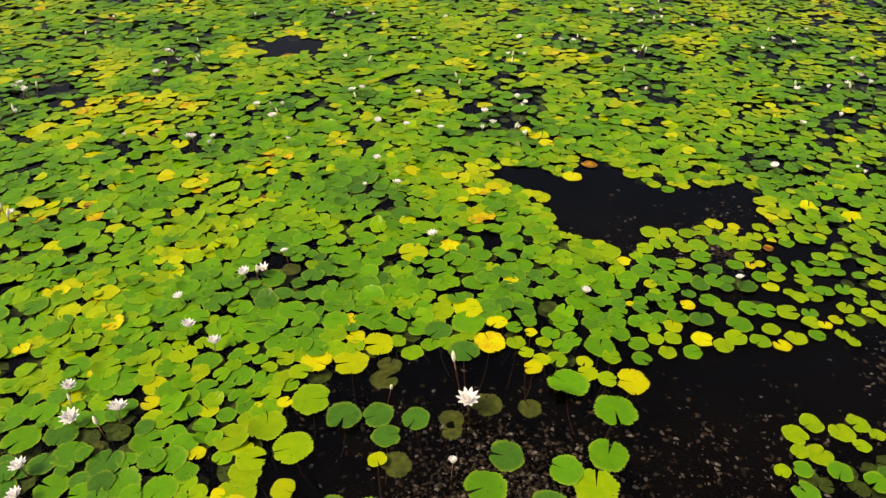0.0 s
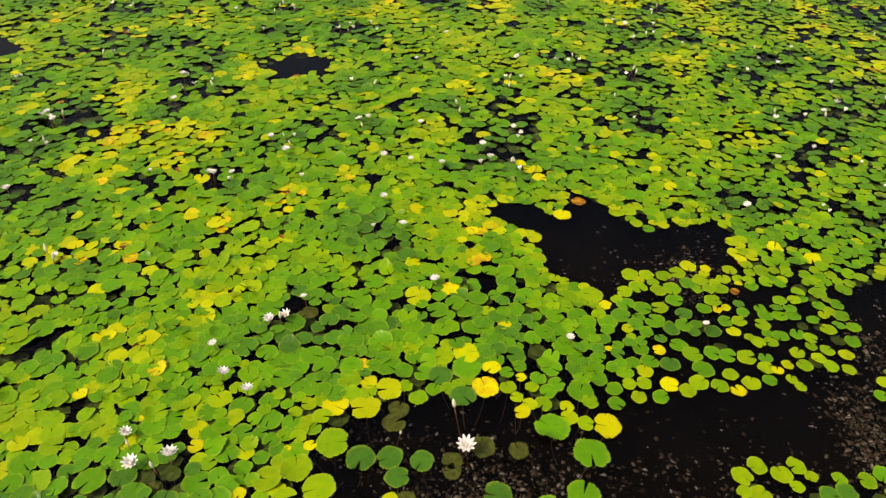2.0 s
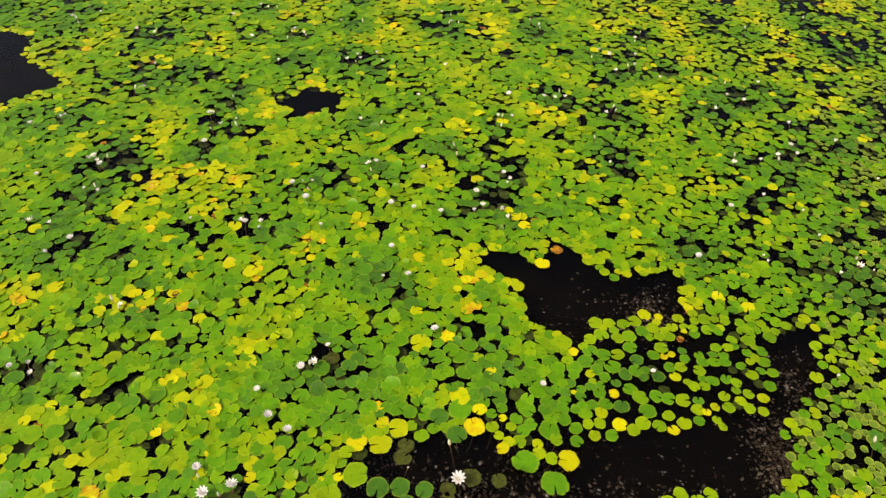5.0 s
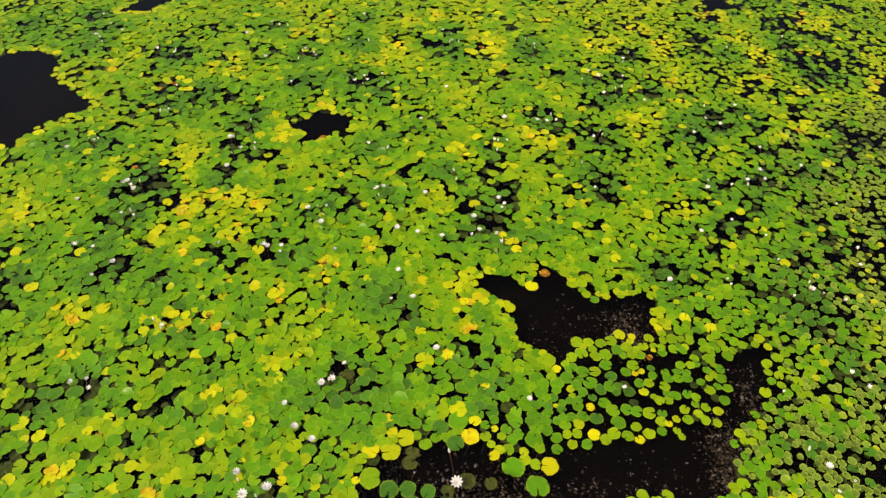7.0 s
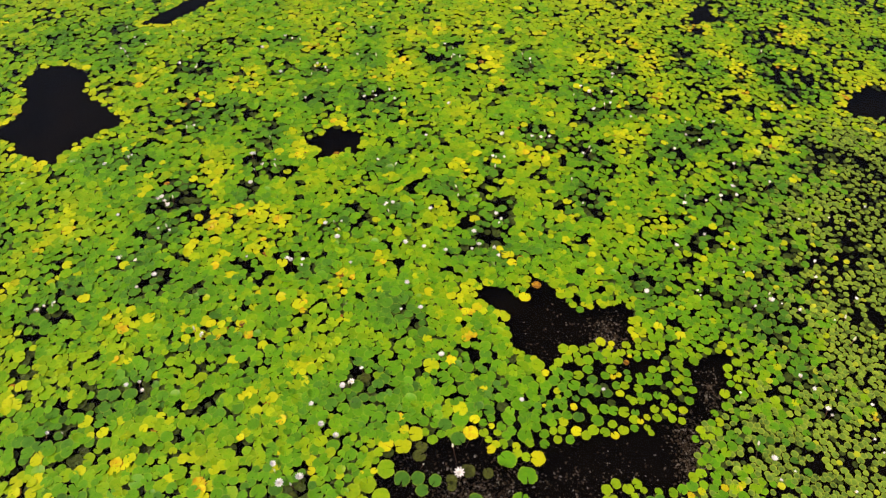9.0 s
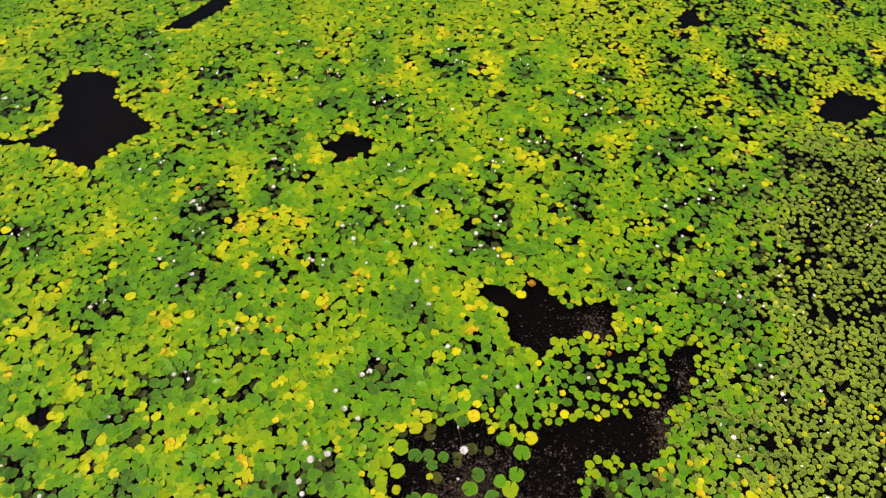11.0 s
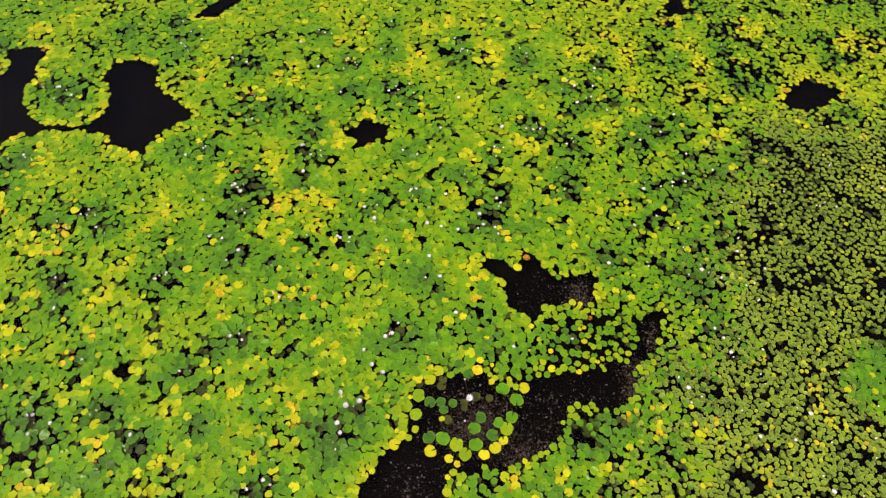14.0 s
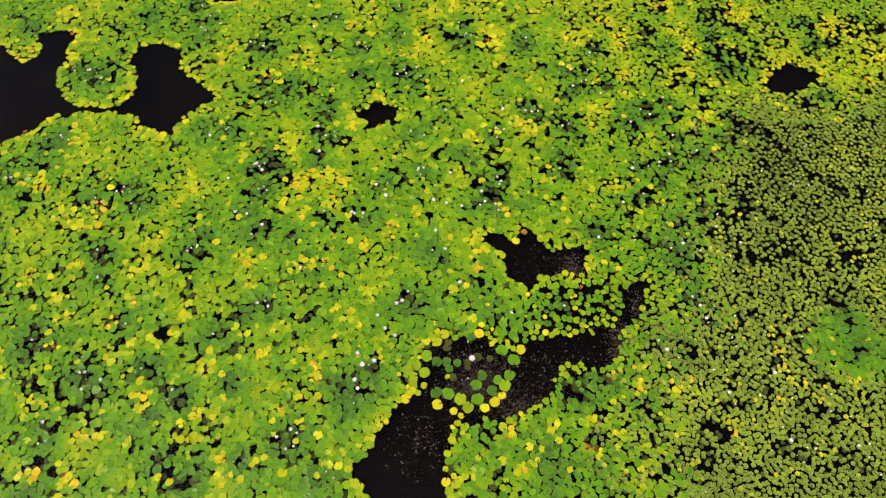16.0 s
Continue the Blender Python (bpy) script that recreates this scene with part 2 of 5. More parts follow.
# Bare hearts of the plants, where old flowers stand, and patches of yellowing leaves.
HEARTS_FAR = [
    (-10.63, 12.3), (-5.48, 8.98), (-5.39, 8.27), (-6.53, 10.08), (-3.83, 9.97), (-5.77, 7.6), (-8.32, 7.81),
    (-8.8, 8.26), (-9.59, 8.04), (-11.82, 8.5), (-10.84, 9.83), (-7.75, 13.71), (-5.93, 13.11),
    (-4.07, 14.35), (-2.17, 13.65), (-3.22, 13.11), (-4.02, 11.0), (-5.48, 11.27), (-1.81, 12.25),
    (-1.33, 8.87), (-2.55, 8.4), (-1.65, 10.09), (-0.27, 13.73), (1.43, 13.5), (3.28, 12.99), (2.96, 11.99),
    (2.47, 12.26), (1.43, 10.89), (2.39, 10.23), (0.48, 10.1), (-0.33, 9.35), (0.24, 8.52), (0.5, 7.83),
    (2.03, 9.49), (4.72, 9.11), (4.01, 9.0), (4.2, 11.01), (6.63, 11.99), (5.47, 13.29), (6.74, 13.74),
    (6.82, 10.37),
]
HEARTS_NEAR = [
    (-8.07, 4.72), (-8.75, 5.76), (-5.99, 4.45), (-5.39, 3.31), (-8.34, 3.14), (-6.45, 2.9), (-7.31, 3.55),
    (-9.07, 2.02), (-9.01, 1.04), (-3.97, 2.18), (-2.49, 3.58), (-2.86, 2.98), (-1.63, 5.29), (-6.85, 6.43),
    (-4.14, 6.18), (-7.09, 2.57), (-5.92, 1.34), (-4.97, 1.56), (-3.27, 1.35), (-4.98, 5.2), (9.56, 8.94),
    (8.63, 9.48), (6.59, 7.5), (7.64, 8.42), (4.66, 6.62), (5.91, 6.17), (9.68, 7.26), (4.95, 5.29),
    (7.15, 5.87), (4.01, 4.19), (5.88, 3.17), (5.78, 3.8), (7.34, 2.8), (7.68, 1.98), (6.39, 1.87),
]
# x, y, reach of the yellowing clumps and of the dark gaps between the leaves
YELLOW_A = [
    (-9.71, 2.66, 0.11), (-9.63, 2.77, 0.21), (-9.33, 1.49, 0.09), (-9.32, 2.71, 0.17), (-9.17, 1.34, 0.17),
    (-8.97, 2.48, 0.14), (-8.57, 1.5, 0.11), (-8.36, 1.34, 0.2), (-8.34, 1.87, 0.11), (-8.33, 2.04, 0.16),
    (-7.97, 2.15, 0.13), (-7.24, 2.6, 0.14), (-7.13, 2.89, 0.17), (-6.91, 2.43, 0.09), (-6.31, 2.84, 0.1),
    (-6.3, 2.21, 0.16), (-6.09, 1.99, 0.09), (-5.99, 2.66, 0.11), (-5.94, 2.1, 0.11), (-5.65, 2.66, 0.09),
    (-5.37, 1.71, 0.13), (-5.37, 1.4, 0.11), (-5.2, 1.34, 0.16), (-4.72, 1.77, 0.11), (-4.48, 2.44, 0.09),
    (-4.34, 2.72, 0.14), (-3.85, 2.44, 0.09), (-3.56, 2.96, 0.16), (-3.16, 1.61, 0.11), (-3.06, 1.72, 0.18),
    (-2.85, 1.24, 0.11), (-2.83, 1.61, 0.09), (-2.64, 1.35, 0.09),
]
YELLOW_B = [
    (-2.36, 2.16, 0.11), (-2.15, 2.44, 0.11), (-0.8, 1.46, 0.11), (-0.69, 1.25, 0.13), (-0.36, 1.35, 0.11),
    (0.33, 2.11, 0.13), (0.4, 1.25, 0.09), (0.45, 2.27, 0.16), (0.74, 1.51, 0.13), (0.77, 2, 0.11),
    (0.91, 1.62, 0.09), (1.42, 2.45, 0.11), (1.99, 2, 0.16), (2.2, 1.89, 0.13), (2.21, 2.45, 0.14),
    (2.22, 2.56, 0.09), (2.51, 2.56, 0.09), (2.67, 2.11, 0.13), (3.14, 1.46, 0.11), (3.64, 2.56, 0.11),
    (3.93, 2.22, 0.09), (4.16, 1.68, 0.13), (4.3, 1.57, 0.09), (5.04, 2.45, 0.14), (5.05, 2.23, 0.09),
    (5.2, 1.9, 0.11), (6.15, 2.8, 0.14), (6.24, 2.92, 0.09), (-10.54, 5.81, 0.2), (-9.88, 3.01, 0.12),
    (-9.73, 5.25, 0.15), (-9.56, 5.32, 0.1), (-9.53, 4.77, 0.12),
]
YELLOW_C = [
    (-9.5, 5.74, 0.1), (-9.46, 4.12, 0.12), (-9.24, 4.84, 0.1), (-8.34, 4.71, 0.15), (-8.19, 4.84, 0.12),
    (-8.13, 5.89, 0.1), (-8.09, 3.93, 0.17), (-7.96, 5.18, 0.15), (-7.93, 4.51, 0.12), (-7.71, 3.87, 0.1),
    (-7.24, 3.13, 0.21), (-7.2, 4.25, 0.14), (-6.83, 4.51, 0.12), (-6.77, 5.12, 0.12), (-6.71, 4.85, 0.1),
    (-6.54, 3.37, 0.07), (-6.15, 3.5, 0.09), (-6, 3.62, 0.17), (-5.88, 4, 0.1), (-5.54, 4.45, 0.15),
    (-5.34, 5.61, 0.1), (-5.11, 4.45, 0.1), (-5.03, 5.61, 0.08), (-4.86, 3.13, 0.09), (-4.8, 3.94, 0.12),
    (-4.51, 4.52, 0.12), (-4.47, 3.26, 0.14), (-4.29, 3.2, 0.12), (-3.98, 3.02, 0.1), (-3.91, 4, 0.1),
    (-3.63, 3.62, 0.12), (-3.6, 3.26, 0.12), (-3.34, 5.05, 0.1),
]
YELLOW_D = [
    (-3.01, 4.85, 0.12), (-2.71, 3.08, 0.07), (-2.55, 5.47, 0.18), (-2.37, 5.54, 0.1), (-1.55, 3.02, 0.12),
    (1.05, 5.76, 0.1), (2.8, 3.51, 0.12), (2.96, 3.39, 0.09), (3.02, 4.79, 0.1), (3.27, 3.09, 0.12),
    (3.35, 3.64, 0.12), (3.35, 3.27, 0.12), (4.09, 3.15, 0.12), (4.4, 3.27, 0.21), (4.72, 4.01, 0.12),
    (5.79, 4.53, 0.22), (6.32, 3.7, 0.12), (6.46, 4.02, 0.12), (6.51, 4.47, 0.15), (6.51, 3.52, 0.19),
    (6.59, 3.4, 0.14), (6.68, 3.27, 0.16), (7.11, 4.02, 0.1), (7.13, 3.04, 0.16), (7.28, 4.41, 0.12),
    (7.34, 3.16, 0.14), (7.84, 3.28, 0.16), (8.23, 3.4, 0.12), (-11.18, 7.01, 0.11), (-11.12, 8.55, 0.28),
    (-10.91, 8.3, 0.17), (-9.92, 7.24, 0.19), (-9.77, 7.4, 0.29),
]
YELLOW_E = [
    (-9.61, 7.8, 0.11), (-9.43, 6.18, 0.13), (-9.36, 7.4, 0.24), (-9.25, 7.72, 0.24), (-8.91, 8.3, 0.08),
    (-7.94, 6.18, 0.15), (-7.64, 6.86, 0.13), (-7.56, 7.09, 0.08), (-7.45, 7.89, 0.11), (-7.27, 6.04, 0.09),
    (-7.24, 8.22, 0.25), (-6.91, 7.17, 0.11), (-6.89, 8.14, 0.16), (-5.72, 6.41, 0.1), (-5.45, 6.33, 0.16),
    (-4.73, 7.89, 0.14), (-4.54, 8.56, 0.28), (-4.3, 7.65, 0.16), (-4.28, 8.73, 0.17), (-4.27, 6.19, 0.23),
    (-3.95, 6.19, 0.15), (-3.79, 8.73, 0.21), (-3.58, 7.89, 0.19), (-3.57, 6.26, 0.16), (-3.42, 8.56, 0.21),
    (-2.82, 6.71, 0.16), (-2.18, 6.94, 0.11), (-2.09, 6.34, 0.13), (-2.06, 7.26, 0.16), (-1.6, 7.66, 0.13),
    (-1.2, 8.31, 0.08), (-0.79, 6.87, 0.11), (-0.51, 8.91, 0.21),
]
YELLOW_F = [
    (-0.26, 6.95, 0.2), (-0.2, 6.49, 0.13), (-0.15, 6.05, 0.1), (0.56, 7.74, 0.11), (0.76, 7.66, 0.12),
    (1.34, 8.23, 0.11), (1.57, 8.57, 0.19), (2.37, 6.2, 0.1), (2.48, 6.05, 0.13), (3.28, 8.41, 0.17),
    (3.56, 8.41, 0.11), (3.81, 7.75, 0.11), (4.38, 7.91, 0.11), (6.32, 8.75, 0.08), (8.19, 6.06, 0.13),
    (8.4, 6.36, 0.16), (8.75, 6.21, 0.15), (8.97, 6.51, 0.23), (9.39, 7.43, 0.19), (9.73, 8.08, 0.19),
    (-11.77, 10.16, 0.12), (-11.25, 10.63, 0.18), (-10.45, 9.88, 0.22), (-10.21, 9.52, 0.11),
    (-8.36, 9.88, 0.14), (-6.03, 9.26, 0.14), (-5.9, 11.94, 0.15), (-5.78, 9.53, 0.14), (-4.93, 9.53, 0.21),
    (-4.9, 9.89, 0.2), (-3.46, 10.94, 0.15), (-3.28, 10.46, 0.21), (-2.69, 10.36, 0.12),
]
YELLOW_G = [
    (-2.6, 11.43, 0.18), (-2.22, 9.62, 0.11), (-1.43, 9.71, 0.14), (-0.21, 9.9, 0.22), (0.14, 9.72, 0.11),
    (0.79, 9.63, 0.09), (1.01, 11.24, 0.15), (1.05, 10.56, 0.18), (1.4, 10.27, 0.22), (1.76, 10.28, 0.15),
    (3.14, 10.85, 0.18), (3.26, 11.95, 0.15), (3.52, 10.95, 0.12), (3.74, 9.27, 0.14), (4.02, 11.35, 0.21),
    (4.3, 9.19, 0.11), (5.66, 10.47, 0.12), (5.99, 10.66, 0.18), (6.54, 11.96, 0.31), (8.2, 10.96, 0.12),
    (8.47, 10.01, 0.14), (9.65, 10.57, 0.21), (10.82, 11.97, 0.18), (-12.82, 12.77, 0.16),
    (-12.53, 13.1, 0.13), (-12, 13.17, 0.11), (-11.89, 14.47, 0.29), (-11.61, 13.77, 0.16),
    (-11.38, 12.67, 0.28), (-11.2, 14.95, 0.2), (-7.23, 12.57, 0.19), (-7.07, 13, 0.31), (-5.69, 12.04, 0.28),
]
YELLOW_H = [
    (-5.15, 12.68, 0.16), (-4.73, 13.11, 0.24), (-4.67, 12.57, 0.16), (-3.54, 14.13, 0.19),
    (-3.01, 14.84, 0.16), (-1.81, 13.01, 0.24), (-1.5, 13.56, 0.32), (-1.11, 14.61, 0.2), (-0.62, 14.96, 0.2),
    (0.41, 13.57, 0.4), (0.69, 12.69, 0.16), (1.67, 14.61, 0.2), (2.88, 13.57, 0.32), (3.14, 13.8, 0.19),
    (3.84, 14.26, 0.24), (3.98, 12.16, 0.18), (4.14, 13.46, 0.29), (5.33, 14.97, 0.17), (5.64, 14.86, 0.26),
    (5.79, 13.8, 0.16), (5.84, 12.27, 0.18), (6.07, 13.13, 0.24), (7.12, 13.24, 0.24), (7.73, 14.62, 0.41),
    (7.97, 12.17, 0.18), (10.15, 13.92, 0.29), (10.45, 14.39, 0.2), (10.96, 13.93, 0.4), (11.24, 12.81, 0.31),
    (-7.17, 15.08, 0.17),
]
GAPS_A = [
    (-9.17, 2.2, 0.11), (-9.15, 1.6, 0.11), (-9.03, 2.31, 0.16), (-8.91, 1.55, 0.13), (-8.52, 2.49, 0.09),
    (-6.64, 1.45, 0.09), (-6.63, 1.66, 0.13), (-6.44, 2.9, 0.18), (-6.34, 1.88, 0.11), (-6, 1.24, 0.11),
    (-5.85, 1.34, 0.15), (-5.77, 2.38, 0.11), (-5.26, 2.72, 0.09), (-4.32, 2.1, 0.13), (-4.01, 1.88, 0.16),
    (-4, 2.21, 0.13), (-3.91, 2.44, 0.09), (-3.82, 1.66, 0.09), (-3.41, 2.55, 0.09), (3.19, 1.78, 0.09),
    (3.34, 1.36, 0.09), (3.34, 2.79, 0.14), (3.43, 2.68, 0.11), (3.52, 2.51, 0.09), (3.59, 1.57, 0.09),
    (3.96, 1.78, 0.13), (4.09, 1.89, 0.09), (4.6, 1.68, 0.13), (5.06, 2.8, 0.09), (5.35, 1.57, 0.11),
    (5.4, 2.8, 0.14), (5.98, 1.9, 0.16), (6.14, 2.12, 0.11),
]
GAPS_B = [
    (6.39, 1.79, 0.13), (6.67, 2.8, 0.16), (6.86, 2.68, 0.14), (7.01, 2.8, 0.11), (7.02, 1.68, 0.11),
    (7.29, 2.57, 0.14), (7.39, 1.79, 0.2), (7.49, 1.58, 0.15), (7.91, 2.92, 0.14), (-10.06, 4.12, 0.12),
    (-9.9, 4.38, 0.17), (-9.86, 5.89, 0.08), (-8.8, 5.74, 0.13), (-8.59, 3.37, 0.14), (-8.51, 3.74, 0.09),
    (-8.23, 3.13, 0.14), (-8.02, 4.64, 0.12), (-7.36, 3.62, 0.12), (-7.15, 3.5, 0.14), (-6.71, 4.25, 0.1),
    (-6.35, 3.01, 0.12), (-6.01, 4.38, 0.12), (-5.5, 3.5, 0.09), (-5.38, 4.19, 0.1), (-5.34, 4.78, 0.12),
    (-5.26, 5.05, 0.1), (-4.89, 5.05, 0.15), (-4.54, 4.25, 0.1), (-3.49, 4.65, 0.1), (-3.37, 3.38, 0.12),
    (-3.21, 4.26, 0.1), (-3.01, 3.26, 0.12), (-2.92, 3.62, 0.14),
]
GAPS_C = [
    (-2.79, 3.38, 0.21), (-2.54, 3.14, 0.14), (-2.44, 3.5, 0.16), (-1.79, 5.33, 0.13), (-1.66, 5.06, 0.25),
    (-1.41, 4.79, 0.12), (1.66, 3.27, 0.12), (1.7, 5.2, 0.15), (1.8, 3.51, 0.12), (1.82, 5.06, 0.2),
    (1.88, 3.15, 0.16), (1.92, 4.86, 0.12), (2.02, 3.39, 0.16), (2.21, 3.03, 0.12), (2.55, 3.88, 0.07),
    (2.56, 5.07, 0.1), (2.61, 3.39, 0.12), (2.81, 5.07, 0.1), (4.38, 4.14, 0.14), (4.48, 4.01, 0.12),
    (4.96, 4.01, 0.12), (4.99, 4.8, 0.12), (5.28, 3.27, 0.12), (5.29, 3.89, 0.1), (5.98, 3.03, 0.12),
    (6.85, 4.15, 0.12), (6.93, 4.02, 0.1), (7.06, 5.92, 0.13), (7.98, 5.35, 0.2), (8.06, 5.21, 0.15),
    (8.15, 5.07, 0.1), (-11.31, 8.05, 0.14), (-11.02, 8.9, 0.14),
]
GAPS_D = [
    (-9.22, 7.89, 0.16), (-8.99, 6.48, 0.18), (-8.93, 8.38, 0.14), (-8.8, 6.25, 0.13), (-8.55, 7.09, 0.11),
    (-8.47, 7.89, 0.16), (-8.17, 8.05, 0.11), (-6.83, 6.41, 0.18), (-6.74, 6.63, 0.13), (-6.47, 6.94, 0.13),
    (-5.84, 7.57, 0.16), (-5.73, 8.22, 0.14), (-5.62, 8.9, 0.22), (-5.41, 6.94, 0.13), (-5.25, 7.17, 0.24),
    (-5.13, 8.91, 0.2), (-4.49, 6.94, 0.13), (-3.88, 7.49, 0.13), (-3.15, 7.65, 0.13), (-2.8, 7.41, 0.13),
    (-2.31, 8.57, 0.14), (-2.05, 8.91, 0.11), (-1.25, 6.64, 0.13), (-1.05, 6.34, 0.19), (-0.11, 7.9, 0.16),
    (0.17, 8.32, 0.34), (0.37, 8.07, 0.2), (0.6, 8.57, 0.17), (1.35, 8.4, 0.19), (2.15, 8.92, 0.14),
    (2.79, 7.11, 0.19), (3.79, 8.58, 0.11), (4.06, 8.07, 0.22),
]
GAPS_E = [
    (4.48, 8.58, 0.14), (4.66, 6.06, 0.18), (4.78, 6.35, 0.13), (4.81, 7.27, 0.16), (5.21, 6.58, 0.13),
    (5.43, 7.75, 0.16), (5.58, 7.11, 0.13), (5.86, 7.51, 0.16), (5.97, 6.5, 0.1), (6.14, 6.35, 0.18),
    (6.59, 8.08, 0.22), (6.79, 7.75, 0.16), (6.81, 6.73, 0.13), (7.18, 7.43, 0.19), (7.48, 8.93, 0.25),
    (7.72, 8.24, 0.14), (7.92, 7.43, 0.16), (8.37, 8.58, 0.22), (8.78, 8.59, 0.17), (8.96, 8.25, 0.16),
    (-11.12, 9.7, 0.14), (-7.8, 9.61, 0.11), (-7.19, 10.17, 0.15), (-6.62, 10.26, 0.17), (-5.81, 11.84, 0.21),
    (-5.4, 9.35, 0.23), (-5.04, 11.73, 0.15), (-4.13, 10.17, 0.17), (-4.13, 9.35, 0.2), (-4.03, 10.64, 0.21),
    (-3.75, 9.98, 0.14), (-1.63, 11.95, 0.18), (1.37, 10.95, 0.27),
]
GAPS_F = [
    (1.65, 10.75, 0.15), (2.41, 10.18, 0.17), (2.7, 11.64, 0.15), (3.54, 11.75, 0.15), (4.05, 10.47, 0.12),
    (4.2, 9.01, 0.14), (4.5, 11.05, 0.15), (4.67, 10.66, 0.12), (4.86, 9.19, 0.2), (5.04, 11.15, 0.12),
    (5.14, 10, 0.12), (5.6, 9.36, 0.14), (6.51, 10, 0.2), (6.73, 10.66, 0.15), (7.08, 10.28, 0.18),
    (7.11, 9.46, 0.17), (7.51, 9.64, 0.14), (7.99, 9.28, 0.17), (8.74, 10.19, 0.15), (9.43, 11.35, 0.18),
    (9.78, 9.11, 0.11), (-12.85, 13.88, 0.13), (-9.6, 14.47, 0.13), (-8.12, 14.83, 0.23),
    (-7.86, 13.44, 0.22), (-7.83, 14.12, 0.29), (-7.62, 14.36, 0.13), (-6.18, 13.33, 0.25),
    (-5.83, 13.11, 0.19), (-4.2, 14.36, 0.23), (-3.24, 12.15, 0.22), (-3.16, 13.23, 0.22),
    (-2.18, 14.72, 0.2),
]
GAPS_G = [
    (-2.1, 12.36, 0.28), (-0.55, 13.68, 0.26), (-0.3, 14.14, 0.16), (-0.15, 13.34, 0.13), (1.35, 13.34, 0.16),
    (2.99, 12.27, 0.18), (3.4, 13.24, 0.19), (4.59, 13.24, 0.16), (4.91, 13.8, 0.16), (6.79, 12.8, 0.13),
    (6.94, 12.38, 0.15), (7.38, 12.27, 0.15), (8.12, 13.47, 0.1), (9.65, 14.15, 0.13), (9.68, 13.36, 0.13),
]
HEARTS = np.array(HEARTS_FAR + HEARTS_NEAR)
YELLOWS = [(x, y, 0.87 * reach) for x, y, reach in (YELLOW_A + YELLOW_B + YELLOW_C + YELLOW_D + YELLOW_E + YELLOW_F + YELLOW_G + YELLOW_H)]
GAPS = GAPS_A + GAPS_B + GAPS_C + GAPS_D + GAPS_E + GAPS_F + GAPS_G
GAPS += [(-2.39, 3.60, 0.14), (-2.59, 3.49, 0.08), (-1.88, 5.21, 0.15), (-1.64, 5.12, 0.15), (-2.87, 3.47, 0.06), (-2.77, 3.51, 0.15), (-10.56, 12.02, 0.3), (-11.05, 12.40, 0.2), (-10.17, 12.02, 0.24)]


def value_noise(x, y, cell, seed):
    """Smooth random field in 0..1 with features of about one cell."""
    rng = np.random.RandomState(seed)
    table = rng.rand(128, 128)
    fx, fy = x / cell, y / cell
    ix, iy = np.floor(fx).astype(int), np.floor(fy).astype(int)
    tx, ty = fx - ix, fy - iy
    tx, ty = tx * tx * (3 - 2 * tx), ty * ty * (3 - 2 * ty)
    a, b = table[ix % 128, iy % 128], table[(ix + 1) % 128, iy % 128]
    c, d = table[ix % 128, (iy + 1) % 128], table[(ix + 1) % 128, (iy + 1) % 128]
    return (a * (1 - tx) + b * tx) * (1 - ty) + (c * (1 - tx) + d * tx) * ty


def inside_and_edge(x, y, outline):
    """Whether points lie inside an outline, and how far they are from its edge."""
    inside = np.zeros(x.shape, bool)
    edge = np.full(x.shape, 99.0)
    n = len(outline)
    for i in range(n):
        (ax, ay), (bx, by) = outline[i], outline[(i + 1) % n]
        crosses = ((ay > y) != (by > y)) & (x < (bx - ax) * (y - ay) / (by - ay + 1e-12) + ax)
        inside ^= crosses
        dx, dy = bx - ax, by - ay
        t = np.clip(((x - ax) * dx + (y - ay) * dy) / (dx * dx + dy * dy), 0, 1)
        edge = np.minimum(edge, np.hypot(x - ax - t * dx, y - ay - t * dy))
    return inside, edge


def water_distance(x, y):
    """Distance to the open water; negative inside it."""
    near = np.full(x.shape, 99.0)
    for outline in OPEN_WATER:
        inside, edge = inside_and_edge(x, y, outline)
        near = np.minimum(near, np.where(inside, -edge, edge))
    return near


def between(x, y, spots):
    """1 on the seams where two plants meet, 0 well inside one plant."""
    first, second = np.full(x.shape, 99.0), np.full(x.shape, 99.0)
    for sx, sy in spots:
        d = np.hypot(x - sx, y - sy)
        second = np.minimum(second, np.maximum(first, d))
        first = np.minimum(first, d)
    return np.clip(1 - (second - first) / 0.4, 0, 1)


def nearest(x, y, spots):
    best = np.full(x.shape, 99.0)
    for sx, sy in spots:
        best = np.minimum(best, np.hypot(x - sx, y - sy))
    return best


def small_leaved(x, y):
    """0 in the big-leaved mat, 1 in the looser field of small leaves to the east."""
    line = 3.75 + 0.34 * (y - 5.0) + 0.7 * (value_noise(x, y, 1.2, 5) - 0.5)
    line = np.where(y < 4.6, 3.2 + (y - 4.6) * 0.25 + 0.7 * (value_noise(x, y, 1.2, 5) - 0.5), line)
    knoll = np.clip((np.hypot(x - 8.0, y - 4.2) - 0.65) / 0.4, 0, 1)
    return knoll * np.clip((x - line + 0.35) / 2.2, 0, 1) * np.clip((11.5 + 0.8 * value_noise(x, y, 1.5, 6) - y) / 1.2, 0, 1)


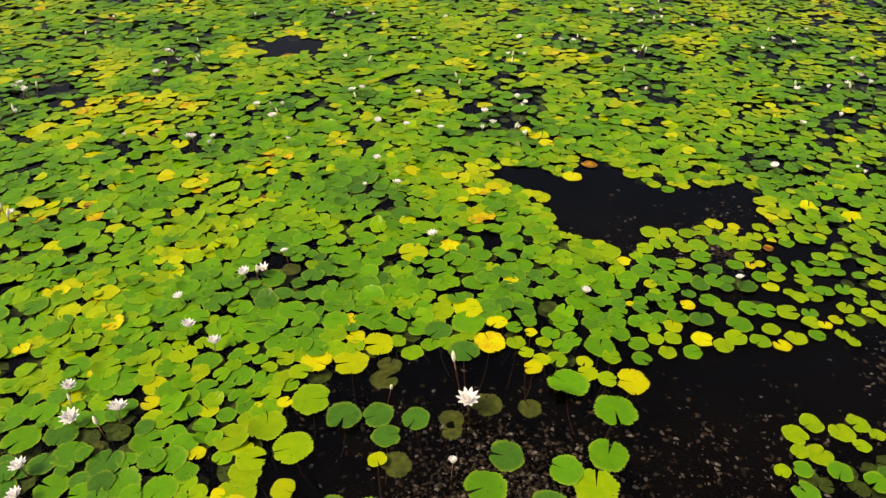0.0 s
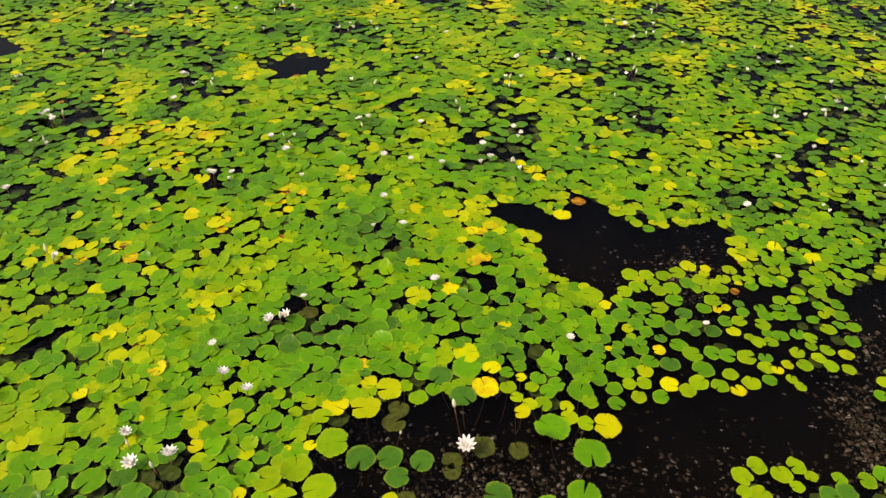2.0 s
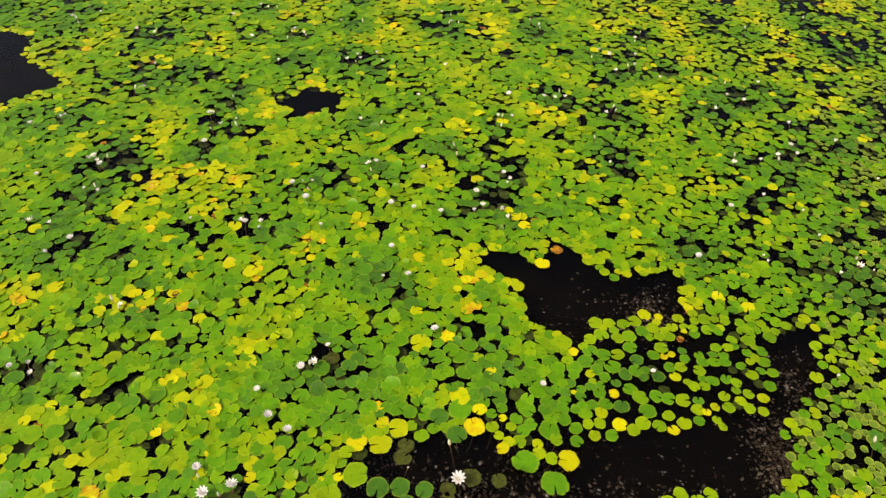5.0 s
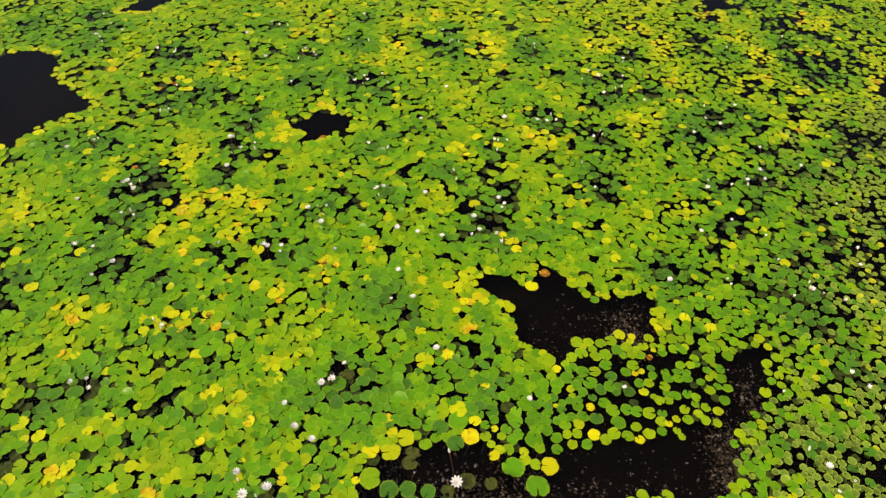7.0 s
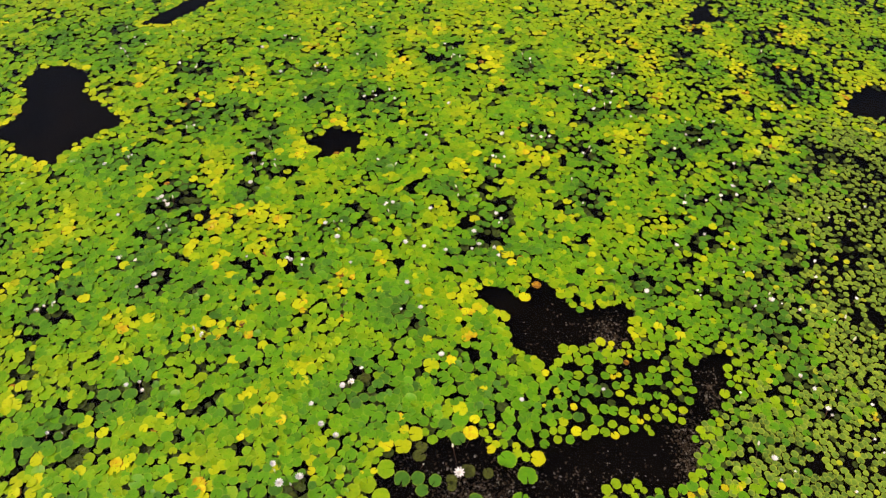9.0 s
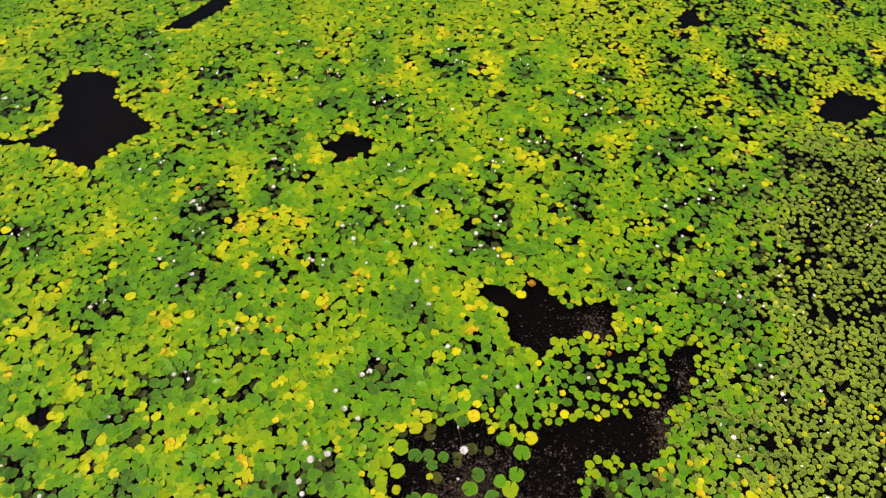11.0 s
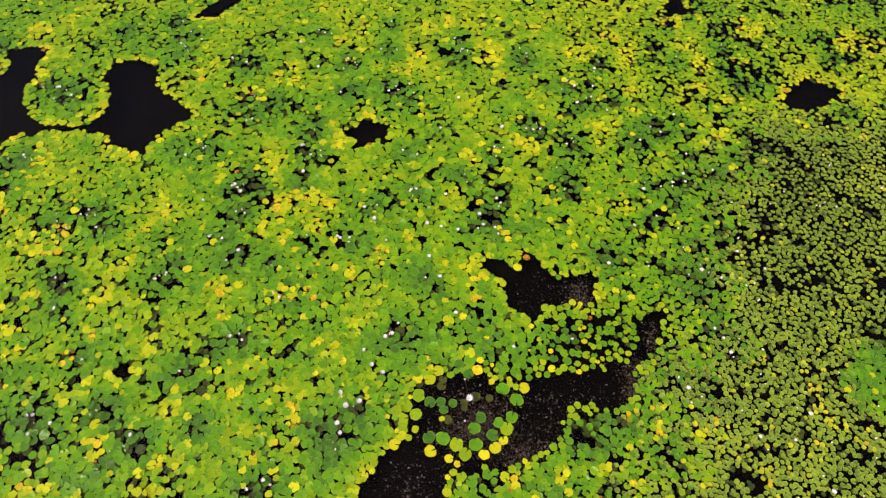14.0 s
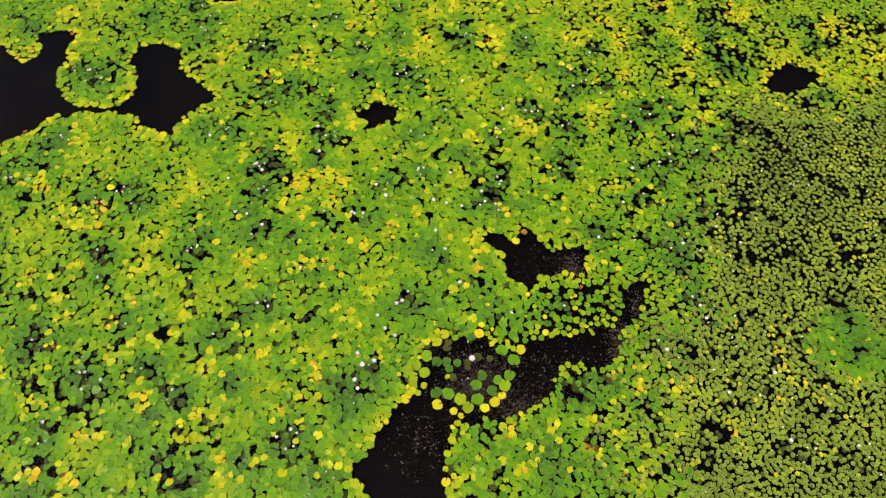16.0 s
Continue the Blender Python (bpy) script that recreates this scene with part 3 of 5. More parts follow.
# ---- leaves ----
# Single leaves round the pool: x, y, radius, turn of the notch, tone
PADS_SHORE = [
    (-3.37, 5.01, 0.088, 150, 'Y'), (-3.14, 4.76, 0.093, 340, 'M'), (-2.99, 4.81, 0.085, 80, 'L'),
    (-2.77, 4.62, 0.083, 230, 'Y'), (-2.08, 4.69, 0.046, 300, 'L'), (-3.1, 5.15, 0.104, 40, 'L'),
    (-2.75, 5.01, 0.11, 0, 'G'), (-2.45, 4.88, 0.06, 300, 'G'), (-2.61, 5.5, 0.095, 160, 'M'),
    (-2.44, 5.46, 0.094, 350, 'L'), (-2.66, 5.19, 0.1, 140, 'L'), (-2.4, 5.26, 0.147, 120, 'G'),
    (-2.14, 5.12, 0.112, 300, 'G'), (-2, 5.38, 0.131, 340, 'G'), (-1.81, 5.01, 0.088, 350, 'D'),
    (-1.63, 4.98, 0.079, 300, 'D'), (-1.91, 4.81, 0.094, 250, 'G'), (-1.68, 4.78, 0.106, 90, 'G'),
    (-3.29, 4.36, 0.059, 140, 'Y'), (-3.17, 4.17, 0.069, 90, 'A'),
]
PADS_SHORE_SOUTH = [
    (-3.15, 4.36, 0.079, 330, 'G'), (-2.98, 4.09, 0.094, 240, 'L'), (-2.95, 3.98, 0.081, 0, 'L'),
    (-2.75, 3.92, 0.08, 40, 'M'), (-2.71, 4.14, 0.046, 100, 'Y'), (-2.56, 3.89, 0.08, 20, 'A'),
    (-2.54, 3.75, 0.078, 190, 'G'), (-2.49, 4.14, 0.095, 10, 'G'), (-2.25, 3.88, 0.065, 170, 'Y'),
    (-2.19, 3.75, 0.071, 300, 'L'), (-2.91, 3.59, 0.113, 240, 'G'), (-2.69, 3.63, 0.104, 270, 'D'),
    (-2.87, 3.8, 0.089, 250, 'G'), (-3.02, 3.8, 0.089, 280, 'G'), (-2.7, 3.41, 0.086, 80, 'D'),
    (-2.92, 3.42, 0.06, 230, 'D'), (-2.47, 3.56, 0.051, 60, 'O'), (-2.15, 3.57, 0.106, 20, 'G'),
    (-2.35, 3.42, 0.109, 80, 'D'), (-2.23, 3.44, 0.06, 310, 'G'),
]
PADS_BANK = [
    (-2.2, 3.28, 0.106, 130, 'G'), (-2.58, 3.26, 0.096, 160, 'G'), (-2.44, 3.3, 0.065, 270, 'D'),
    (-2.4, 3.21, 0.079, 190, 'G'), (-1.99, 3.44, 0.106, 260, 'G'), (-1.87, 3.36, 0.072, 320, 'G'),
    (-1.98, 3.24, 0.108, 240, 'G'), (-1.76, 3.22, 0.057, 220, 'L'), (-1.65, 3.21, 0.047, 340, 'Y'),
    (-1.84, 3.48, 0.057, 260, 'Y'), (-1.55, 3.25, 0.115, 140, 'L'), (-1.54, 3.35, 0.098, 210, 'L'),
    (-1.52, 3.45, 0.093, 10, 'L'), (-1.67, 3.6, 0.11, 170, 'L'), (-1.48, 3.69, 0.122, 100, 'L'),
    (-1.3, 3.53, 0.122, 200, 'L'), (-1.3, 3.24, 0.073, 340, 'M'), (-1.61, 3.75, 0.064, 60, 'L'),
    (-1.87, 3.82, 0.065, 130, 'M'), (-1.75, 3.78, 0.064, 170, 'G'),
]
PADS_BANK_EAST = [
    (-1.86, 3.69, 0.07, 180, 'G'), (-1.84, 3.6, 0.058, 70, 'G'), (-1.94, 3.56, 0.085, 40, 'G'),
    (-2.02, 3.63, 0.076, 300, 'G'), (-2, 3.81, 0.09, 300, 'G'), (-2.17, 3.99, 0.082, 50, 'G'),
    (-1.51, 3.96, 0.063, 220, 'L'), (-1.41, 3.88, 0.051, 40, 'Y'), (-1.57, 3.86, 0.029, 260, 'Y'),
    (-1.57, 4.09, 0.094, 90, 'G'), (-1.47, 4.1, 0.057, 10, 'L'), (-1.48, 4.27, 0.066, 180, 'L'),
    (-1.79, 4.3, 0.086, 270, 'G'), (-1.76, 4.12, 0.106, 260, 'G'), (-2, 4.25, 0.097, 70, 'G'),
    (-1.93, 3.99, 0.093, 20, 'G'), (-1.8, 3.99, 0.067, 20, 'G'), (-1.7, 3.93, 0.073, 240, 'G'),
    (-2.53, 4.56, 0.057, 210, 'G'), (-2.53, 4.36, 0.095, 350, 'G'),
]
PADS_CHANNEL = [
    (-1.73, 4.53, 0.114, 170, 'G'), (-1.57, 4.44, 0.088, 320, 'G'), (-1.61, 4.64, 0.083, 150, 'G'),
    (-2.7, 4.81, 0.12, 20, 'G'), (-2.84, 4.22, 0.085, 190, 'G'), (-3.45, 4.53, 0.09, 0, 'G'),
    (-3.15, 4.56, 0.098, 40, 'G'), (-2.23, 4.19, 0.092, 60, 'G'), (-2.54, 3.99, 0.074, 340, 'G'),
    (-2.59, 4.3, 0.078, 20, 'G'), (-1.44, 5.36, 0.084, 120, 'A'), (-1.44, 5.21, 0.091, 260, 'D'),
    (-1.64, 5.34, 0.083, 180, 'O'), (-1.22, 5.48, 0.133, 160, 'G'), (-1.09, 5.34, 0.102, 90, 'G'),
    (-1.1, 5.17, 0.09, 20, 'G'), (-0.92, 5.17, 0.099, 210, 'D'), (-0.67, 5.52, 0.133, 200, 'M'),
    (-0.91, 5.58, 0.106, 230, 'G'), (-0.75, 5.26, 0.101, 80, 'A'),
]
PADS_CHANNEL_NORTH = [
    (-1.22, 4.94, 0.122, 240, 'G'), (-0.97, 4.94, 0.109, 240, 'G'), (-0.82, 4.98, 0.118, 290, 'G'),
    (-0.61, 5.01, 0.11, 330, 'G'), (-1.41, 4.66, 0.104, 240, 'G'), (-1.53, 4.78, 0.106, 350, 'G'),
    (-1.09, 4.68, 0.075, 60, 'Y'), (-0.89, 4.67, 0.113, 320, 'G'), (-0.76, 4.61, 0.087, 170, 'G'),
    (-1.19, 4.52, 0.106, 270, 'A'), (-1.03, 4.49, 0.073, 150, 'Y'), (-0.87, 4.42, 0.112, 190, 'M'),
    (-1.39, 4.41, 0.08, 270, 'G'), (-1.49, 4.42, 0.072, 160, 'G'), (-1.27, 4.25, 0.109, 330, 'Y'),
    (-1.04, 4.24, 0.12, 190, 'M'), (-1.36, 4.15, 0.076, 350, 'L'), (-1.45, 4.12, 0.053, 210, 'L'),
    (-1.25, 3.91, 0.132, 0, 'A'), (-1.03, 3.77, 0.117, 260, 'D'),
]
PADS_HEAD = [
    (-0.82, 3.78, 0.1, 200, 'D'), (-0.76, 3.62, 0.09, 10, 'D'), (-0.59, 3.75, 0.092, 240, 'D'),
    (-0.78, 4.25, 0.085, 80, 'O'), (-0.81, 4.12, 0.095, 30, 'O'), (-0.69, 3.44, 0.093, 210, 'O'),
    (-0.8, 3.44, 0.057, 290, 'M'), (-0.37, 3.78, 0.078, 220, 'O'), (-0.15, 3.9, 0.102, 220, 'O'),
    (-0.37, 3.69, 0.07, 170, 'O'), (-0.28, 4.35, 0.111, 310, 'D'), (-0.24, 4.81, 0.115, 10, 'M'),
    (-0.24, 4.65, 0.129, 30, 'G'), (-0.4, 4.91, 0.065, 10, 'L'), (-0.46, 4.56, 0.107, 230, 'D'),
    (-0.6, 4.59, 0.082, 160, 'G'), (-0.67, 4.76, 0.085, 290, 'G'), (-0.71, 4.86, 0.077, 190, 'L'),
    (-0.44, 4.78, 0.102, 200, 'L'), (-0.1, 4.44, 0.117, 110, 'Y'),
]
PADS_HEAD_EAST = [
    (-0.04, 4.64, 0.079, 230, 'Y'), (0.08, 4.44, 0.068, 110, 'L'), (0.19, 4.54, 0.049, 200, 'Y'),
    (0.27, 4.44, 0.056, 230, 'L'), (0.14, 4.34, 0.055, 160, 'L'), (0.17, 4.19, 0.069, 190, 'Y'),
    (0.34, 4.27, 0.074, 240, 'A'), (0.33, 4.53, 0.069, 60, 'G'), (0.08, 4.59, 0.062, 10, 'G'),
    (0.01, 4.73, 0.067, 80, 'G'), (0.19, 4.66, 0.063, 190, 'G'), (0.45, 4.64, 0.091, 320, 'G'),
    (0.38, 4.04, 0.135, 140, 'G'), (-0.06, 3.47, 0.111, 170, 'D'), (0.27, 3.37, 0.105, 150, 'G'),
    (-0.19, 3.26, 0.122, 200, 'G'), (0.12, 3.87, 0.08, 110, 'O'), (-0.37, 5.62, 0.097, 270, 'Y'),
    (-0.04, 5.33, 0.069, 60, 'L'), (-0.12, 5.5, 0.095, 60, 'G'),
]
PADS_RIM = [
    (-0.24, 5.34, 0.102, 200, 'G'), (-0.49, 5.34, 0.102, 210, 'G'), (0.21, 5.34, 0.093, 140, 'G'),
    (0.32, 5.54, 0.096, 280, 'G'), (0.1, 5.14, 0.063, 100, 'Y'), (-0.18, 5.12, 0.099, 50, 'G'),
    (0.47, 5.42, 0.094, 210, 'A'), (0.11, 4.91, 0.078, 130, 'G'), (0.33, 4.98, 0.079, 280, 'G'),
    (0.52, 5.12, 0.09, 170, 'G'), (1.04, 7.07, 0.082, 140, 'B'), (0.83, 6.82, 0.102, 70, 'Y'),
    (1.28, 7.21, 0.089, 20, 'L'), (1.34, 7.07, 0.082, 330, 'L'), (1.42, 6.87, 0.085, 120, 'L'),
    (1.55, 6.87, 0.08, 200, 'L'), (1.59, 6.67, 0.067, 110, 'L'), (1.69, 6.57, 0.066, 170, 'G'),
    (1.79, 6.76, 0.073, 210, 'G'), (2.07, 6.64, 0.055, 50, 'L'),
]
PADS_RIM_EAST = [
    (1.93, 6.82, 0.068, 220, 'G'), (2.15, 6.87, 0.068, 80, 'L'), (2.23, 6.69, 0.061, 260, 'L'),
    (1.34, 5.83, 0.085, 180, 'L'), (1.5, 5.82, 0.075, 330, 'L'), (1.24, 5.58, 0.077, 170, 'L'),
    (1.38, 5.65, 0.087, 290, 'A'), (1.56, 5.6, 0.077, 220, 'L'), (1.69, 5.62, 0.087, 260, 'A'),
    (1.8, 5.85, 0.08, 180, 'L'), (1.93, 5.95, 0.081, 260, 'M'), (1.86, 5.7, 0.083, 260, 'G'),
    (1.99, 5.75, 0.079, 20, 'L'), (2.31, 5.89, 0.07, 260, 'L'), (2.21, 5.76, 0.069, 90, 'L'),
    (2.14, 5.62, 0.072, 120, 'A'), (2.02, 5.46, 0.08, 0, 'A'), (2.33, 5.69, 0.039, 300, 'Y'),
    (2.26, 5.58, 0.048, 320, 'B'), (2.5, 5.97, 0.061, 270, 'L'),
]
PADS_LOOSE = [
    (2.6, 6.09, 0.062, 350, 'M'), (2.54, 6.18, 0.063, 140, 'L'), (2.44, 5.66, 0.063, 20, 'G'),
    (1.22, 5.42, 0.084, 290, 'G'), (1.36, 5.36, 0.084, 330, 'G'), (1.51, 5.36, 0.079, 180, 'L'),
    (1.67, 5.46, 0.08, 340, 'G'), (1.71, 5.29, 0.078, 210, 'D'), (1.43, 5.19, 0.091, 140, 'G'),
    (1.67, 5.14, 0.081, 40, 'G'), (1.91, 5.36, 0.07, 180, 'G'), (2.02, 5.33, 0.046, 70, 'Y'),
    (2.11, 5.37, 0.047, 150, 'Y'), (2.05, 5.19, 0.068, 20, 'G'), (2.17, 5.19, 0.068, 20, 'L'),
    (2.24, 5.3, 0.06, 320, 'G'), (2.08, 5.06, 0.062, 120, 'M'), (2.19, 4.99, 0.044, 270, 'L'),
    (1.17, 5.1, 0.054, 30, 'M'), (1.18, 5, 0.044, 0, 'L'),
]
PADS_LOOSE_EAST = [
    (1.32, 5.05, 0.062, 300, 'G'), (0.8, 4.91, 0.069, 70, 'G'), (1.23, 4.86, 0.073, 100, 'G'),
    (0.96, 4.86, 0.034, 320, 'Y'), (1.38, 4.84, 0.06, 190, 'Y'), (1.56, 4.9, 0.078, 150, 'G'),
    (1.65, 4.8, 0.085, 10, 'A'), (1.82, 4.81, 0.077, 330, 'G'), (1.94, 4.78, 0.077, 340, 'G'),
    (1.13, 4.7, 0.067, 260, 'G'), (1.27, 4.71, 0.076, 30, 'G'), (1.43, 4.68, 0.084, 70, 'D'),
    (1.69, 4.63, 0.091, 210, 'G'), (1.21, 4.61, 0.07, 80, 'M'), (1.17, 4.48, 0.065, 160, 'L'),
    (1.37, 4.46, 0.081, 340, 'Y'), (1.5, 4.4, 0.072, 300, 'L'), (1.61, 4.48, 0.081, 30, 'L'),
    (1.77, 4.45, 0.072, 220, 'A'), (1.89, 4.57, 0.066, 140, 'L'),
]
PADS_CLUSTER = [
    (1.9, 4.4, 0.064, 120, 'Y'), (2.03, 4.48, 0.077, 70, 'L'), (2.19, 4.51, 0.061, 340, 'G'),
    (0.65, 4.4, 0.112, 70, 'G'), (0.81, 4.53, 0.082, 100, 'G'), (0.92, 4.42, 0.072, 150, 'G'),
    (1.05, 4.47, 0.061, 170, 'L'), (1.1, 4.34, 0.063, 80, 'L'), (0.71, 4.29, 0.07, 0, 'A'),
    (0.91, 4.27, 0.07, 310, 'G'), (0.52, 4.24, 0.058, 250, 'M'), (0.47, 4.47, 0.073, 30, 'G'),
    (0.8, 4.06, 0.116, 170, 'Y'), (0.69, 5.5, 0.119, 150, 'A'), (0.93, 5.54, 0.105, 170, 'L'),
    (1.03, 5.4, 0.061, 330, 'Y'), (0.76, 5.26, 0.101, 330, 'G'), (1.01, 5.19, 0.091, 270, 'G'),
    (0.67, 4.75, 0.085, 30, 'G'), (2.25, 4.94, 0.065, 300, 'L'),
]
PADS_CLUSTER_EAST = [
    (2.36, 4.94, 0.061, 200, 'A'), (2.09, 4.76, 0.085, 0, 'L'), (2.21, 4.64, 0.075, 30, 'L'),
    (2.29, 4.61, 0.05, 80, 'Y'), (2.4, 4.68, 0.05, 20, 'M'), (2.37, 4.52, 0.049, 70, 'L'),
    (2.41, 4.44, 0.048, 30, 'L'), (2.43, 5.26, 0.069, 40, 'G'), (2.63, 5.46, 0.066, 300, 'A'),
    (2.67, 5.26, 0.069, 20, 'G'), (2.53, 4.81, 0.064, 50, 'L'), (2.71, 4.98, 0.061, 320, 'A'),
    (2.6, 5.71, 0.068, 320, 'A'), (1.67, 3.63, 0.076, 310, 'L'), (1.8, 3.71, 0.07, 200, 'L'),
    (1.95, 3.64, 0.076, 100, 'L'), (2.08, 3.71, 0.07, 200, 'L'), (1.75, 3.48, 0.077, 40, 'L'),
    (1.64, 3.5, 0.054, 220, 'L'), (1.49, 3.37, 0.049, 240, 'L'),
]
PADS_FRINGE = [
    (1.81, 3.36, 0.072, 240, 'G'), (2.02, 3.54, 0.051, 190, 'L'), (2.15, 3.62, 0.048, 230, 'L'),
    (1.61, 3.38, 0.059, 160, 'G'), (1.56, 3.22, 0.079, 120, 'G'), (1.98, 3.29, 0.071, 210, 'G'),
    (0.64, 3.82, 0.136, 270, 'G'), (0.53, 3.48, 0.124, 70, 'G'), (0.42, 3.25, 0.134, 80, 'L'),
    (0.64, 4.08, 0.068, 350, 'L'), (-1.69, 2.95, 0.109, 0, 'Y'), (-1.04, 3.09, 0.123, 120, 'D'),
    (-0.78, 3.07, 0.135, 80, 'G'), (-1.01, 2.83, 0.122, 20, 'Y'), (-0.53, 2.95, 0.131, 80, 'L'),
    (-0.37, 2.77, 0.126, 60, 'L'), (-0.17, 2.95, 0.131, 100, 'G'), (0.15, 3.13, 0.12, 0, 'D'),
    (0.35, 3.03, 0.095, 100, 'Y'), (0.19, 2.89, 0.119, 120, 'Y'),
]
PADS_FRINGE_EAST = [
    (-0.02, 2.76, 0.108, 90, 'Y'), (-0.67, 2.69, 0.088, 0, 'Y'), (-0.52, 2.59, 0.069, 0, 'Y'),
    (-0.14, 6.53, 0.08, 300, 'Y'), (0.05, 6.62, 0.086, 40, 'Y'), (-3.11, 6.8, 0.093, 190, 'Y'),
    (-3.48, 6.89, 0.067, 10, 'Y'), (0.56, 7.72, 0.085, 170, 'Y'), (0.91, 7.6, 0.084, 300, 'L'),
    (-2.15, 7.35, 0.082, 250, 'Y'), (-2.08, 7.08, 0.091, 280, 'L'),
]
AGE_OF = {"G": 0.37, "A": 0.49, "L": 0.58, "M": 0.72, "Y": 0.85, "D": 0.17, "O": 0.1, "B": 0.96}

rng = np.random.RandomState(11)
pads = []  # x, y, z, radius, turn, age, tilt, tilt direction, small
cells = {}


def settle(x, y, r, spacing):
    """Keeps a leaf if it is not too close to those already there."""
    gx, gy = int(math.floor(x / 0.25)), int(math.floor(y / 0.25))
    for i in (gx - 1, gx, gx + 1):
        for j in (gy - 1, gy, gy + 1):
            for ox, oy, orad in cells.get((i, j), ()):
                d = spacing * (r + orad)
                if (x - ox) ** 2 + (y - oy) ** 2 < d * d:
                    return False
    cells.setdefault((gx, gy), []).append((x, y, r))
    return True


sunken = []
for x, y, r, turn, tone in (PADS_SHORE + PADS_SHORE_SOUTH + PADS_BANK + PADS_BANK_EAST + PADS_CHANNEL + PADS_CHANNEL_NORTH + PADS_HEAD + PADS_HEAD_EAST
                            + PADS_RIM + PADS_RIM_EAST + PADS_LOOSE + PADS_LOOSE_EAST + PADS_CLUSTER + PADS_CLUSTER_EAST + PADS_FRINGE + PADS_FRINGE_EAST):
    cells.setdefault((int(math.floor(x / 0.25)), int(math.floor(y / 0.25))), []).append((x, y, r))
    if tone == "O":
        sunken.append((x, y, r, turn))
    else:
        pads.append((x, y, rng.uniform(0.006, 0.016), r, radians(turn), AGE_OF[tone] + rng.uniform(-0.025, 0.025), rng.uniform(0, 0.03), rng.uniform(0, 6.28), 0))
SINGLES = len(pads)

WEST, EAST, SOUTH, NORTH = -17.0, 15.0, -2.5, 19.0
tries = 380000
X, Y = rng.uniform(WEST, EAST, tries), rng.uniform(SOUTH, NORTH, tries)
away = water_distance(X, Y)
heart = nearest(X, Y, HEARTS)


def reach_into(x, y, radius, spots, soft):
    """1 inside any of the round spots (x, y, reach), fading to 0 over the soft part of the reach."""
    most = np.zeros(x.shape)
    for sx, sy, reach in spots:
        near_by = np.abs(x - sx) < reach * (1 + soft) + 0.1
        d = np.hypot(x[near_by] - sx, y[near_by] - sy) - 0.3 * radius[near_by]
        most[near_by] = np.maximum(most[near_by], np.clip((reach * (1 + soft) - d) / (reach * soft), 0, 1))
    return most


small = small_leaved(X, Y)
gap = value_noise(X, Y, 0.45, 21) * 0.4 + value_noise(X, Y, 0.14, 22) * 0.6
wide = value_noise(X, Y, 1.9, 23)
mottle = value_noise(X, Y, 0.6, 24)
kind_roll, size_roll, age_roll, keep_roll = rng.rand(tries), rng.rand(tries), rng.rand(tries), rng.rand(tries)
turn_roll, tilt_roll, dir_roll, z_roll = rng.rand(tries), rng.rand(tries), rng.rand(tries), rng.rand(tries)
is_small = kind_roll < small
east = np.clip((X - 0.1 - 0.2 * np.maximum(Y - 6, 0)) / 1.8, 0, 1)
radius = np.where(is_small, 0.04 + 0.016 * size_roll, (0.056 + 0.056 * size_roll ** 1.2) * (1 - east) + (0.05 + 0.032 * size_roll) * east)
north_east = np.clip((X - 3) / 3, 0, 1) * np.clip((Y - 11) / 2, 0, 1)
radius *= 1 - 0.14 * north_east
loose_ground = np.clip((X - 0.4) / 1.5, 0, 1) * np.clip((6.4 - Y) / 1.0, 0, 1) * np.clip((Y - 3.9) / 0.5, 0, 1) * np.clip((2.7 - X) / 0.5, 0, 1)
spacing = np.where(is_small, np.where(small < 0.95, 0.64, 0.69 + 0.14 * np.clip((Y - 4) / 4, 0, 1)), 0.45 + 0.19 * value_noise(X, Y, 0.7, 26) + 0.05 * east + 0.24 * loose_ground)
_, pool_edge = inside_and_edge(X, Y, POOL)
spacing += np.where(is_small, 0.0, 0.2 * np.clip(1.2 - pool_edge / 0.45, 0, 1) * np.clip((X + 1.4) / 0.5, 0, 1))  # leaves float singly at the pool's rim
spacing = np.where(np.hypot(X - 8.0, Y - 4.2) < 0.95, 0.5, spacing)
keep = away + 0.1 * (value_noise(X, Y, 0.22, 27) - 0.35) > radius * 0.75
border = np.minimum(np.minimum(X - WEST, EAST - X), np.minimum(Y - SOUTH, NORTH - Y))
keep &= border > 2.4 * value_noise(X, Y, 1.6, 28)
in_heart = np.clip(1.1 - heart / 0.5, 0, 1)
keep &= keep_roll > 0.45 * loose_ground
keep &= keep_roll > in_heart * np.where(is_small, 0.2, 0.4)
keep &= keep_roll > reach_into(X, Y, radius, GAPS, 0.5) * np.where(is_small, 0.85, 0.9)
keep &= np.where(is_small, 0.6 * gap + 0.4 * value_noise(X, Y, 0.8, 41) > 0.42 - 0.12 * np.clip((5.5 - Y) / 2, 0, 1), gap > 0.36 + 0.05 * np.clip((X - 1) / 2, 0, 1) * np.clip((Y - 7) / 2, 0, 1) + 0.05 * north_east) | (keep_roll > 0.93)
# Age: leaves are lime towards the north-east, bluish green in the hearts, yellow in the clumps and along the water.
age = 0.4 + 0.06 * (wide - 0.5) * 2 + 0.09 * (mottle - 0.5) * 2 + rng.normal(0, 0.065, tries)
age += np.where(is_small, 0.02, 0.075) * np.clip((Y - 7.5) / 6, 0, 1) * np.clip((X + 8) / 8, 0, 1)
age += np.where(is_small, -0.03, 0.03) * np.clip(X / 5, 0, 1) * np.clip((Y - 6) / 4, 0, 1)
ring = nearest(X, Y, [spot[:2] for spot in GAPS if spot[2] > 0.11] + [tuple(spot) for spot in HEARTS])
age += np.where(is_small, -0.06, 0.2 * np.clip((ring - 0.47) / 0.4, -1.0, 0.25))
